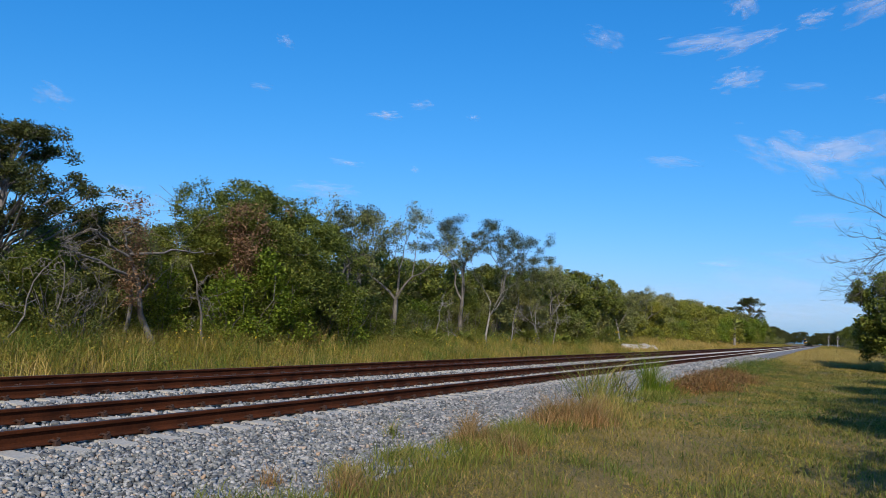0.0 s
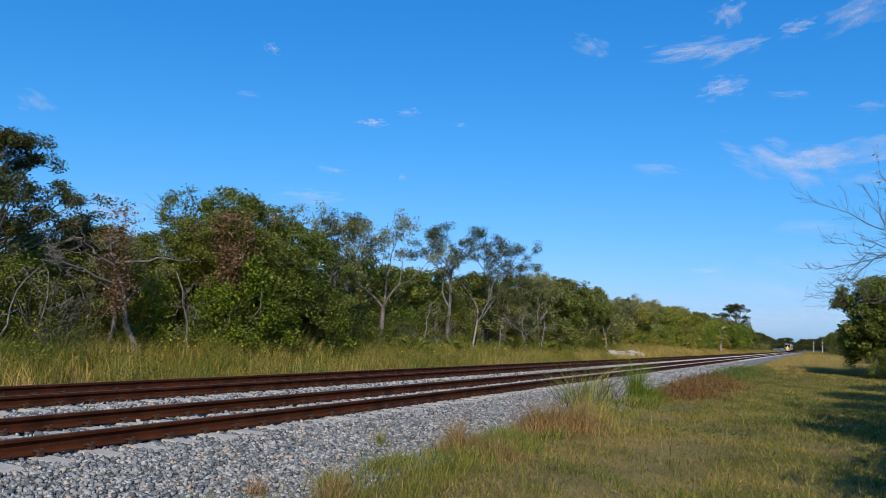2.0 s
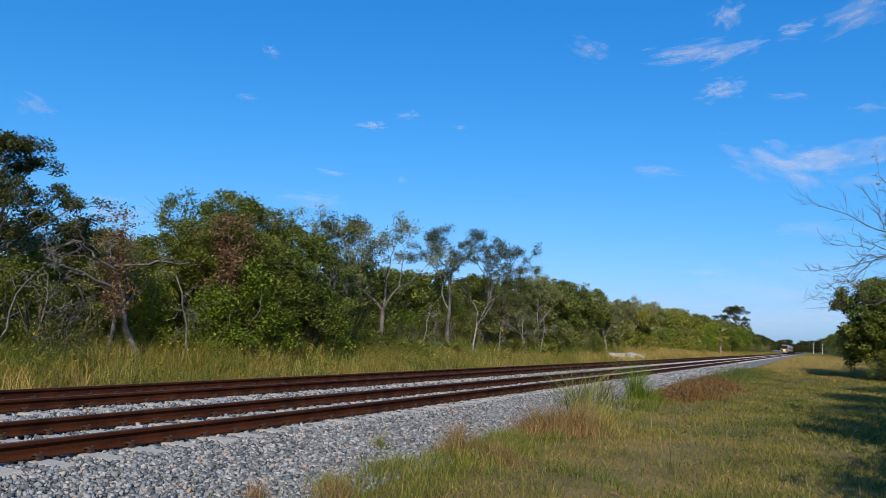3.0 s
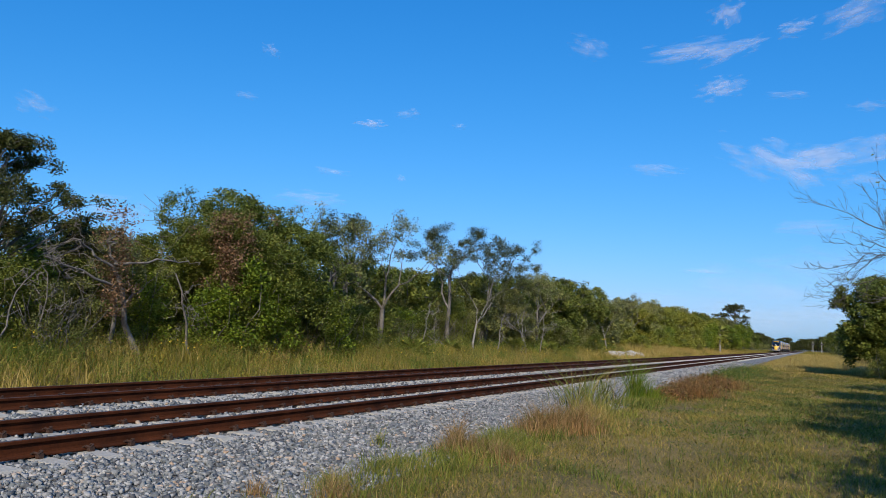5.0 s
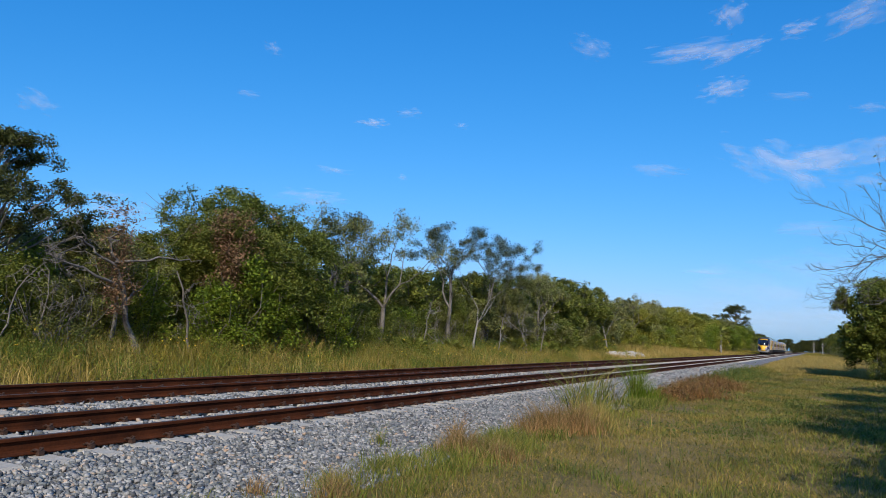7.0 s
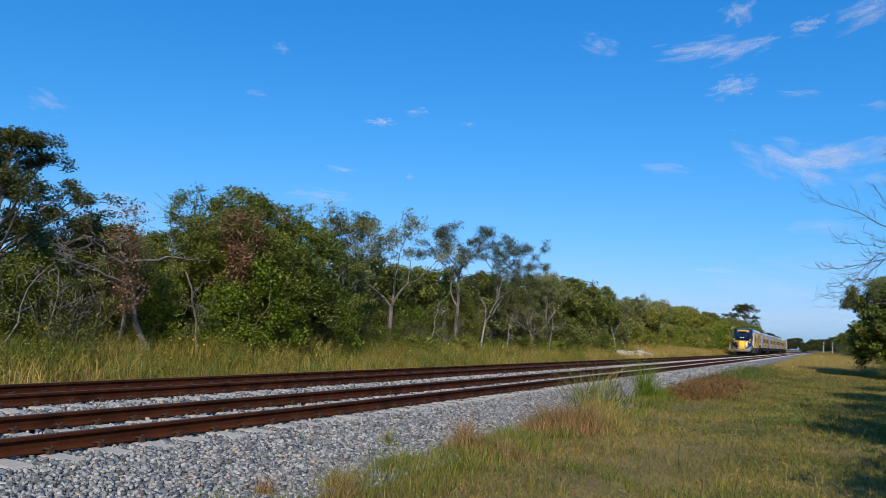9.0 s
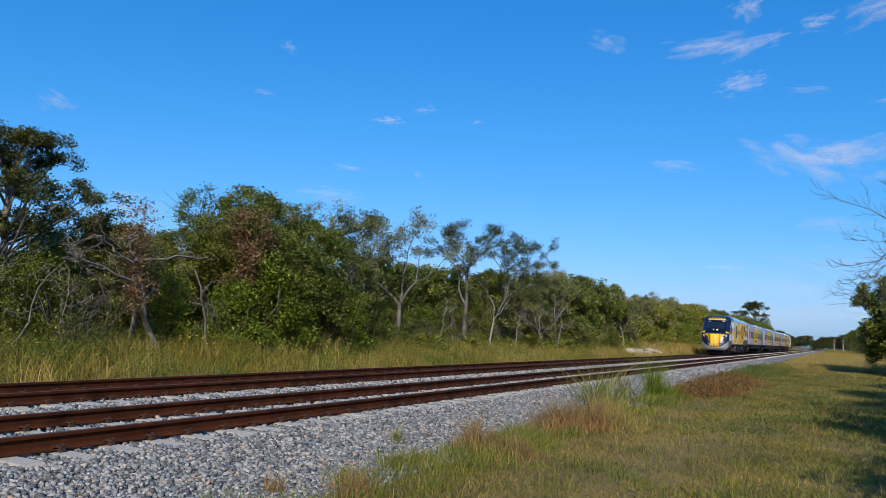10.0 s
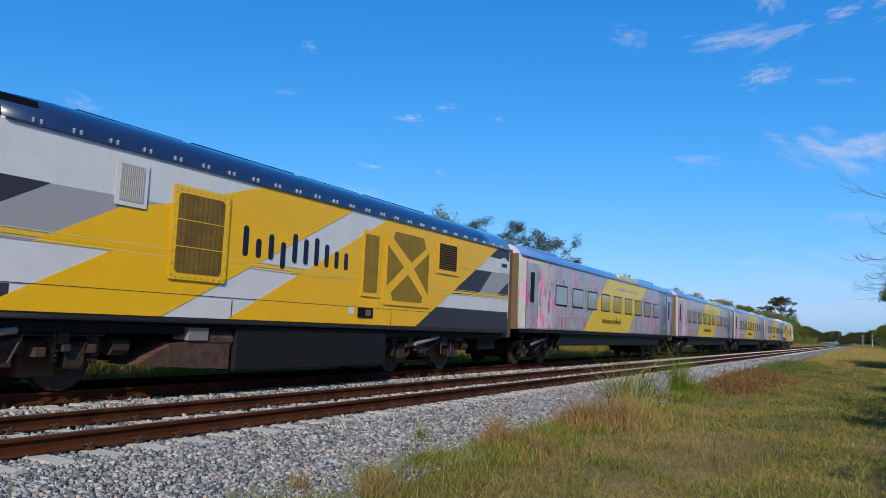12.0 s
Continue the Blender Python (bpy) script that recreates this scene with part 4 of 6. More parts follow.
for k in range(22):
    yy = 90 + 13 * k
    again(FAR_BUSH, 6.0 + 0.004 * yy + 1.5 * (k % 2), yy, 50 * k, 1.0 + 0.002 * yy)
    again(FAR_BUSH, -20.5 - k % 2, 190 + 12 * k, 70 * k, 1.3 + 0.1 * (k % 3))
for k in range(20):
    again(DEEP, -9 + 2.3 * k + 2 * (k % 3), 520 + 61 * (k % 5), 50 * k, 1.0 + 0.2 * ((k * 3) % 4) + 0.02 * k)
for k in range(16):
    again(DEEP, -70 + 6.5 * k, 905 + 20 * (k % 3), 50 * k, 1.7 + 0.25 * (k % 4))
for k in range(8):
    again(DEEP, -24 - 0.5 * k, 400 + 34 * k, 70 * k, 1.5)
for x, y in ((0.6, 300.0), (3.4, 300.0)):
    post = empty("signal_mast", pose(x, y, float(land(x, y))))
    part("pole", cyl((0, 0, -0.2), (0, 0, 4.2), 0.12, 0.1, 8), M_CONCRETE, post)
    part("signal_head", boxes((-0.55, 0.55, -0.15, 0.15, 3.0, 3.5), bevel=0.04), M_TWIG, post)
    part("cross_arm", boxes((-0.35, 0.35, -0.06, 0.06, 4.0, 4.12), bevel=0.02), M_TWIG, post)
    tagged(post, "pale trackside signal mast far down the line", "signal", "signals")


def bare_tree(x, y):
    """Leafless tree: a trunk with long limbs sweeping out over the verge, each with side twigs."""
    rnd = random.Random(19)
    top = empty("bare_tree", pose(x, y, float(land(x, y)) - 0.05))
    segs, leaves = [], []
    base = [Vector((0, 0, -0.1)), Vector((0.1, 0.1, 2.0)), Vector((-0.05, 0.0, 4.2)), Vector((0.1, -0.1, 6.0)), Vector((0.3, 0.2, 8.2))]
    for k, (p, q) in enumerate(zip(base, base[1:])):
        segs.append((p, q, 0.17 - 0.03 * k, 0.14 - 0.03 * k))

    def twig(p, d, length, r, level):
        n = 4
        for i in range(n):
            d = (d + Vector((rnd.gauss(0, 0.16), rnd.gauss(0, 0.16), rnd.gauss(0, 0.13) + (0.05 if level else 0)))).normalized()
            q = p + d * length / n
            segs.append((p, q, r, r * 0.8))
            p, r = q, r * 0.8
            if level < 2 and rnd.random() < 0.85:
                s = Vector((rnd.gauss(-0.2, 0.5), rnd.gauss(0, 0.5), rnd.gauss(0.35, 0.5)))
                twig(p, (d * 0.7 + s).normalized(), length * rnd.uniform(0.35, 0.6), r * 0.6, level + 1)
        if rnd.random() < 0.02:
            leaves.append(p)

    # long limbs arching out to the left, then drooping ones below them
    for pts, r, lift in ((((0, 0, 4.8), (-2.4, 0, 7.0), (-4.0, 0.2, 8.1), (-6.2, 0.3, 9.1)), 0.06, 0.5),
                         (((0, 0, 4.8), (-2.2, -0.4, 6.5), (-3.9, -0.5, 6.2), (-5.3, -0.5, 4.4)), 0.06, -0.05),
                         (((-2.2, -0.4, 6.5), (-3.6, -0.2, 6.7), (-5.3, 0.1, 6.9)), 0.035, 0.1),
                         (((-2.2, -0.4, 6.5), (-3.9, 0.4, 6.0), (-6.0, 0.5, 5.6)), 0.035, 0.0),
                         (((-3.2, -0.4, 6.3), (-4.4, 0.0, 5.2), (-5.4, 0.2, 4.9)), 0.03, 0.0),
                         (((0, 0, 4.6), (-2.6, 0.3, 5.6), (-4.2, 0.3, 4.9), (-4.9, 0.3, 4.1)), 0.05, 0.0),
                         (((0, 0, 4.4), (-2.3, -0.2, 4.6), (-3.6, -0.2, 4.1)), 0.05, 0.1),
                         (((0, 0, 5.6), (-1.6, 0.3, 8.0), (-3.1, 0.3, 10.1)), 0.05, 0.2),
                         (((-2.4, 0, 7.0), (-3.0, 0.6, 7.9), (-3.4, 0.8, 9.0)), 0.03, 0.3),
                         (((0, 0, 6.4), (-0.8, 0, 9.0), (-1.6, 0.0, 11.0)), 0.05, 0.3)):
        knots = [Vector(p) for p in pts]
        rr, p = r * 0.72, knots[0]
        for a, b in zip(knots, knots[1:]):
            for i in range(1, 6):
                q = a.lerp(b, i / 5) + Vector((rnd.gauss(0, 0.05), rnd.gauss(0, 0.06), rnd.gauss(0, 0.05)))
                segs.append((p, q, rr, rr * 0.91))
                d, p, rr = (q - p).normalized(), q, rr * 0.91
                if p.x < -1.8:
                    for _ in range(rnd.choice((1, 1, 2))):
                        s = Vector((rnd.gauss(-0.35, 0.35), rnd.gauss(0, 0.5), rnd.gauss(lift, 0.5)))
                        twig(p, (d * 0.7 + s).normalized(), rnd.uniform(0.4, 1.15), rr * 0.5, 1)
    tubes("trunk", segs, M_TWIG, top, 5, 0.006)
    leaf_cloud("last_leaf", leaves or [Vector((-4, 0, 5))], 2, 0.08, 0.22, M_BRIGHT, top, 5)
    return tagged(top, "leafless grey tree with thin twisted branches", "tree")


bare_tree(6.1, 40.0)
SHADY = tree(61, 6.2, M_OAK, fork=0.7, levels=4, splits=3, per=26, radius=0.22, size=0.16, fill=230, label="spreading green broadleaf tree with loose crown beside the verge", wide=1.05, lobed=14, low=0.3)
stand(SHADY, 12.5, 31.5, 0, 1.2)
# trees beside the camera whose shade falls on the verge
for x, y, t, s in ((5.6, 2.7, 30, 1.1), (5.6, 8.0, 0, 1.15), (5.6, 13.5, 60, 1.2), (6.1, 19.5, 130, 1.25), (7.0, 26.5, 200, 1.3), (8.6, 35.0, 270, 1.3)):
    again(SHADY, x, y, t, s)


# tufts and weeds along the edge of the ballast
for row in (("grass_tuft", -4.43, 6.8, 170, 0.34, 0.12, M_RUSSET, "russet dry grass tuft at the ballast edge"), ("grass_tuft", -4.75, 7.3, 120, 0.3, 0.12, M_DRY, "straw-coloured grass tuft at the ballast edge"),
            ("grass_tuft", -5.2, 6.5, 60, 0.28, 0.08, M_RUSSET, "thin russet weed among the stones"), ("weed", -5.85, 10.1, 26, 0.32, 0.08, M_BLADE, "small green weed among the stones"),
            ("grass_tuft", -4.6, 10.4, 260, 0.46, 0.2, M_RUSSET, "brown dying grass clump"), ("grass_tuft", -4.35, 11.2, 300, 0.42, 0.24, M_BLADE, "green and brown grass clump"),
            ("grass_tuft", -4.95, 10.9, 90, 0.62, 0.06, M_RUSSET, "upright russet seed stalks"), ("grass_tuft", -4.0, 10.2, 240, 0.35, 0.2, M_RUSSET, "brown dying grass clump"),
            ("grass_tuft", -4.45, 13.7, 420, 0.62, 0.26, M_RUSSET, "large pinkish-brown dead grass clump"), ("grass_tuft", -4.04, 14.2, 420, 0.6, 0.28, M_RUSSET, "large pinkish-brown dead grass clump"),
            ("grass_tuft", -4.1, 15.6, 300, 0.6, 0.26, M_DRY, "straw-coloured dead grass clump"), ("grass_tuft", -3.86, 14.9, 260, 0.34, 0.2, M_BLADE, "low dark green grass clump"),
            ("weed", -5.5, 19.8, 110, 1.35, 0.28, M_BLADE, "tall thin green weeds with nodding stalks"), ("weed", -5.2, 21.2, 110, 1.3, 0.3, M_BLADE, "tall thin green weeds with nodding stalks"),
            ("weed", -5.0, 18.4, 100, 1.15, 0.28, M_BLADE, "tall thin green weeds with nodding stalks"),
            ("grass_tuft", -4.9, 24.0, 300, 1.6, 0.1, M_BRIGHTBLADE, "tall bright green grass tuft"), ("grass_tuft", -4.6, 24.4, 140, 0.7, 0.18, M_BRIGHTBLADE, "bright green grass tuft"),
            ("grass_tuft", -3.5, 26.8, 260, 0.5, 0.45, M_DARKRUSSET, "dark russet grass clump"), ("grass_tuft", -3.9, 29.5, 260, 0.55, 0.5, M_DARKRUSSET, "dark russet grass clump"),
            ("grass_tuft", -3.6, 33.5, 260, 0.55, 0.6, M_DARKRUSSET, "dark russet grass clump"), ("grass_tuft", -4.3, 38.0, 260, 0.55, 0.7, M_DARKRUSSET, "dark russet grass clump"),
            ("grass_tuft", -4.0, 45.0, 200, 0.5, 0.8, M_BLADE, "dark green weedy clump"), ("grass_tuft", -3.8, 53.0, 200, 0.5, 0.9, M_BLADE, "dark green weedy clump"), ("grass_tuft", -3.6, 61.0, 200, 0.5, 0.9, M_BLADE, "dark green weedy clump")):
    name, x, y, n, h, spread, mat, label = row
    plant(name, x, y, round(n * (2.4 if h < 0.9 else 1.0)), h * 1.2, spread * 1.15, mat, int(abs(x) * 100 + y * 10), label, 1.5 if name == "weed" else 0.9, (0.008 if name == "weed" else 0.005) * (1 + y / 16))

for k, (x, y, wide, tall, mat) in enumerate(((-4.1, 25.6, 0.4, 0.5, M_DARKRUSSET), (-3.6, 27.2, 0.5, 0.6, M_DARKRUSSET), (-4.2, 28.6, 0.5, 0.6, M_DARKRUSSET), (-3.7, 30.4, 0.6, 0.6, M_DARKRUSSET),
                                             (-4.2, 33.0, 0.6, 0.6, M_DARKRUSSET), (-3.6, 35.4, 0.6, 0.5, M_DARKRUSSET), (-4.2, 38.0, 0.7, 0.6, M_DARKRUSSET), (-4.0, 43.5, 0.7, 0.8, M_CLOVER),
                                             (-3.5, 47.0, 0.8, 0.8, M_CLOVER), (-4.2, 52.0, 0.8, 0.9, M_CLOVER), (-3.4, 57.0, 0.9, 0.9, M_CLOVER))):
    rng = np.random.default_rng(900 + k)
    px, py = rng.normal(0, wide, 1300), rng.normal(0, wide * 1.3, 1300)
    pz = rng.uniform(0.04, 1.0, 1300) ** 0.7 * tall * np.exp(-(px ** 2 + py ** 2) / (4 * wide ** 2)) * (0.75 + 0.35 * np.sin(px * 9) * np.sin(py * 7))
    weeds = leaf_cloud("weed_patch", np.stack([px, py, pz], 1), 2, 0.04, 0.06, mat, None, 900 + k)
    weeds.matrix_basis = pose(x, y, float(land(x, y)))
    tagged(weeds, "patch of russet dock with ripe seed heads" if mat is M_DARKRUSSET else "low dark green leafy weeds at the ballast edge", "weeds", kind="stuff")
# ---------------------------------------------------------------- clouds


def cloud_material(seed, dense):
    m, nt, bs = material("thin_cloud")
    bs.inputs["Base Color"].default_value = (0.92, 0.9, 0.95, 1)
    bs.inputs["Roughness"].default_value = 1.0
    bs.inputs["Specular IOR Level"].default_value = 0.0
    tr = nt.nodes.new("ShaderNodeBsdfTranslucent")
    tr.inputs[0].default_value = (0.92, 0.9, 0.95, 1)
    add = nt.nodes.new("ShaderNodeMixShader")
    add.inputs[0].default_value = 0.5
    nt.links.new(bs.outputs[0], add.inputs[1])
    nt.links.new(tr.outputs[0], add.inputs[2])
    tc = nt.nodes.new("ShaderNodeTexCoord")
    mp = nt.nodes.new("ShaderNodeMapping")
    mp.inputs["Location"].default_value = (seed * 3.7, seed * 1.9, 0)
    mp.inputs["Rotation"].default_value = (0, 0, 0.35)
    mp.inputs["Scale"].default_value = (1.5, 1.7, 1)
    nt.links.new(tc.outputs["Object"], mp.inputs[0])
    n = nt.nodes.new("ShaderNodeTexNoise")
    n.inputs["Scale"].default_value, n.inputs["Detail"].default_value, n.inputs["Roughness"].default_value = 1.35, 3, 0.5
    n.inputs["Distortion"].default_value = 0.15
    nt.links.new(mp.outputs[0], n.inputs["Vector"])
    ln = nt.nodes.new("ShaderNodeVectorMath")
    ln.operation = "LENGTH"
    nt.links.new(tc.outputs["Object"], ln.inputs[0])
    sub = nt.nodes.new("ShaderNodeMath")
    sub.operation = "MULTIPLY_ADD"
    nt.links.new(ln.outputs["Value"], sub.inputs[0])
    sub.inputs[1].default_value = -0.42
    nt.links.new(n.outputs["Fac"], sub.inputs[2])
    rg = nt.nodes.new("ShaderNodeMapRange")
    rg.inputs[1].default_value, rg.inputs[2].default_value, rg.inputs[3].default_value, rg.inputs[4].default_value = 0.16, 0.6, 0.0, dense
    nt.links.new(sub.outputs[0], rg.inputs[0])
    tp = nt.nodes.new("ShaderNodeBsdfTransparent")
    mx = nt.nodes.new("ShaderNodeMixShader")
    nt.links.new(rg.outputs[0], mx.inputs[0])
    nt.links.new(tp.outputs[0], mx.inputs[1])
    nt.links.new(add.outputs[0], mx.inputs[2])
    nt.links.new(mx.outputs[0], nt.nodes["Material Output"].inputs[0])
    return m


def cloud(az, el, wide, high, roll, seed):
    """A thin wisp far up, or a broad low haze sheet; az degrees left of the track, el up, sizes in degrees."""
    d, a, e = 3600.0, radians(az), radians(el)
    c = Vector(EYE) + Vector((-math.sin(a) * math.cos(e), math.cos(a) * math.cos(e), math.sin(e))) * d
    n = 12
    v = [(x / n * 2 - 1, y / n * 2 - 1, 0.06 * ((x / n * 2 - 1) ** 2 + (y / n * 2 - 1) ** 2)) for y in range(n + 1) for x in range(n + 1)]
    f = [(r * (n + 1) + k, r * (n + 1) + k + 1, (r + 1) * (n + 1) + k + 1, (r + 1) * (n + 1) + k) for r in range(n) for k in range(n)]
    ob = raw("cloud", v, f, cloud_material(seed, 0.16 if seed in (20, 21, 28, 29) else 0.3 if seed in FAINT else 0.55), smooth=True)
    ob.matrix_basis = look(c, EYE, roll) @ Matrix.Diagonal((d * math.tan(radians(wide / 2)) * 1.25, d * math.tan(radians(high / 2)) * 1.1, 100, 1))
    return tagged(ob, "thin white sheet of cloud or low haze in the blue sky", "cloud", "fair-weather clouds")


FAINT = (2, 3, 11, 12, 13, 14, 16, 17, 18, 19, 20, 21, 22, 23, 24, 25, 26, 27, 28, 29)
# 20, 28 and 29 are broad low sheets added as whitish horizon haze
CLOUDS_AT = [
    (31.92, 15.39, 2.33, 0.75, 3, 1), (39.82, 19.93, 1.25, 0.91, 23, 2), (55.23, 13.84, 2.49, 1.58, 13, 3), (7.93, 20.77, 6.23, 1.66, -5, 4), (5.36, 20.59, 4.57, 1.41, -11, 5),
    (5.81, 18.11, 3.11, 1.66, -9, 6), (1.03, 21.63, 2.08, 1.16, -7, 7), (-3.21, 22.25, 4.98, 2.08, -17, 8), (1.96, 12.80, 7.06, 2.91, 18, 9), (-1.92, 13.16, 7.06, 2.49, -7, 10),
    (-3.25, 11.40, 3.74, 1.25, 3, 11), (36.02, 9.52, 4.98, 1.25, 3, 12), (15.40, 21.34, 2.91, 1.66, 18, 13), (10.41, 12.64, 3.74, 1.08, 3, 14), (5.38, 23.09, 1.66, 2.49, 63, 15),
    (29.27, 16.28, 1.7, 0.8, -7, 16), (49.84, 7.28, 4.57, 2.49, 3, 17), (34.77, 11.67, 2.49, 0.58, 3, 18), (-0.17, 8.31, 5.40, 1.08, 3, 19), (2.2, 3.9, 13.5, 4.2, 3, 20),
    (-0.84, 5.82, 8.30, 2.91, 3, 21), (6.0, 1.6, 24.0, 4.0, 3, 28), (-2.0, 2.2, 14.0, 5.0, 3, 29), (29.47, 11.49, 0.66, 0.58, 3, 22), (41.41, 16.55, 1.41, 0.58, 3, 23), (25.16, 15.58, 0.91, 0.50, 3, 24), (6.97, 5.25, 2.91, 0.42, 3, 25),
    (-3.64, 16.15, 2.08, 0.83, 3, 26), (1.41, 17.34, 2.49, 0.66, 3, 27),
]
for c in CLOUDS_AT:
    cloud(*c)
# ---------------------------------------------------------------- the train
M_WHITE = plain("white_paint", (0.62, 0.63, 0.615), 0.42, coat=0.1, dirt=0.12)
M_YELLOW = plain("yellow_paint", (0.84, 0.46, 0.002), 0.42, coat=0.06, dirt=0.08)
M_GREY = plain("mid_grey_paint", (0.33, 0.32, 0.32), 0.35, coat=0.2)
M_DGREY = plain("dark_grey_paint", (0.036, 0.038, 0.044), 0.4, spec=0.3)
M_NAVY = plain("navy_paint", (0.007, 0.01, 0.032), 0.3, coat=0.25)
M_ROOF = plain("blue_roof_paint", (0.014, 0.024, 0.07), 0.25, coat=1.0)
# the sky mirrored at a low angle is put into this roof's blue
M_COACHROOF = plain("roof_with_sky_reflection", (0.12, 0.26, 0.52), 0.3, 0.2, coat=0.6)
M_SKIRT = plain("charcoal_underframe", (0.01, 0.011, 0.012), 0.7, spec=0.15, dirt=0.06)
M_SILVER = plain("silver_paint", (0.5, 0.5, 0.52), 0.28, 0.7, coat=0.4)
M_TRUCK = surface("grimy_truck_steel", [(0.3, (0.014, 0.009, 0.006)), (0.7, (0.065, 0.037, 0.022))], 2.5, 0.75, 0.1, fine=(18, 0.5))
M_RUSTIRON = surface("rusty_iron", [(0.3, (0.04, 0.02, 0.012)), (0.7, (0.12, 0.058, 0.03))], 5, 0.85, 0.0, fine=(25, 0.5))
M_TANKBOX = plain("weathered_grey_box", (0.2, 0.19, 0.18), 0.6, dirt=0.5)
M_BLACK = plain("black_rubber", (0.006, 0.006, 0.007), 0.5, spec=0.15)
M_GLASS = plain("tinted_glass", (0.006, 0.007, 0.009), 0.12, coat=0.2)
M_PANE = plain("windscreen_glass", (0.012, 0.016, 0.022), 0.05, coat=0.5)
M_MESH = surface("dirty_grille_mesh", [(0.3, (0.15, 0.085, 0.005)), (0.7, (0.26, 0.155, 0.008))], 3, 0.7, 0.0, fine=(40, 0.5))
M_MESHGOLD = surface("gold_grille_mesh", [(0.3, (0.24, 0.15, 0.006)), (0.7, (0.34, 0.215, 0.01))], 3, 0.7, 0.0, fine=(40, 0.6))
M_BEIGE = plain("beige_filter", (0.45, 0.41, 0.33), 0.8)
M_STEEL = plain("bright_steel", (0.62, 0.62, 0.62), 0.3, 0.8)
M_LAMP = glow("lit_headlight", (1.0, 0.97, 0.9), 5.0)
M_LENS = plain("clear_lens", (0.55, 0.57, 0.6), 0.1, 0.3, coat=1.0)
M_REDLENS = plain("red_lens", (0.16, 0.045, 0.04), 0.15, coat=1.0)
M_PINKISH, _nt, _bs = material("pale_mural_wrap")
_a = ramp_node(_nt, noise_node(_nt, 1.1, 5, 0.7), [(0.3, (0.27, 0.24, 0.29)), (0.5, (0.43, 0.38, 0.43)), (0.7, (0.34, 0.32, 0.37))])
for _scale, _edge, _hue in ((0.9, 0.5, (0.27, 0.36, 0.25)), (1.3, 0.52, (0.6, 0.2, 0.38)), (2.3, 0.57, (0.1, 0.22, 0.12)), (1.7, 0.55, (0.6, 0.03, 0.2))):
    _map, _tc, _n = _nt.nodes.new("ShaderNodeMapping"), _nt.nodes.new("ShaderNodeTexCoord"), _nt.nodes.new("ShaderNodeTexNoise")
    _map.inputs["Location"].default_value = (0, 17 * _scale, 5 * _scale)
    _map.inputs["Scale"].default_value = (0.4, 1.25, 0.7)  # brushed upwards
    _n.inputs["Scale"].default_value, _n.inputs["Detail"].default_value, _n.inputs["Roughness"].default_value = _scale, 4, 0.62
    _nt.links.new(_tc.outputs["Object"], _map.inputs[0])
    _nt.links.new(_map.outputs[0], _n.inputs["Vector"])
    _a = mix_colour(_nt, ramp_node(_nt, _n.outputs["Fac"], [(_edge, (0, 0, 0)), (_edge + 0.12, (0.8,) * 3)]), _a, _hue)
_nt.links.new(_a, _bs.inputs["Base Color"])
_bs.inputs["Roughness"].default_value, _bs.inputs["Coat Weight"].default_value = 0.35, 0.3
M_PINK = plain("magenta_wrap", (0.55, 0.05, 0.2), 0.35, coat=0.3)
M_PALEPINK = plain("faded_pink_wrap", (0.5, 0.2, 0.3), 0.35, coat=0.3)
M_PALEGREEN = plain("faded_green_wrap", (0.36, 0.42, 0.35), 0.35, coat=0.3)
M_LEAFGREEN = plain("green_wrap", (0.16, 0.28, 0.14), 0.35, coat=0.3)
M_PALEYELLOW = plain("yellow_wrap", (0.8, 0.53, 0.02), 0.4, coat=0.3)
M_PALESTRIPE = plain("pale_yellow_line", (0.66, 0.52, 0.2), 0.4)
M_WINDOW = plain("coach_window_film", (0.3, 0.32, 0.31), 0.12, coat=0.3)
M_RUSTEND = plain("grimy_end_wall", (0.12, 0.07, 0.032), 0.75, dirt=0.5)



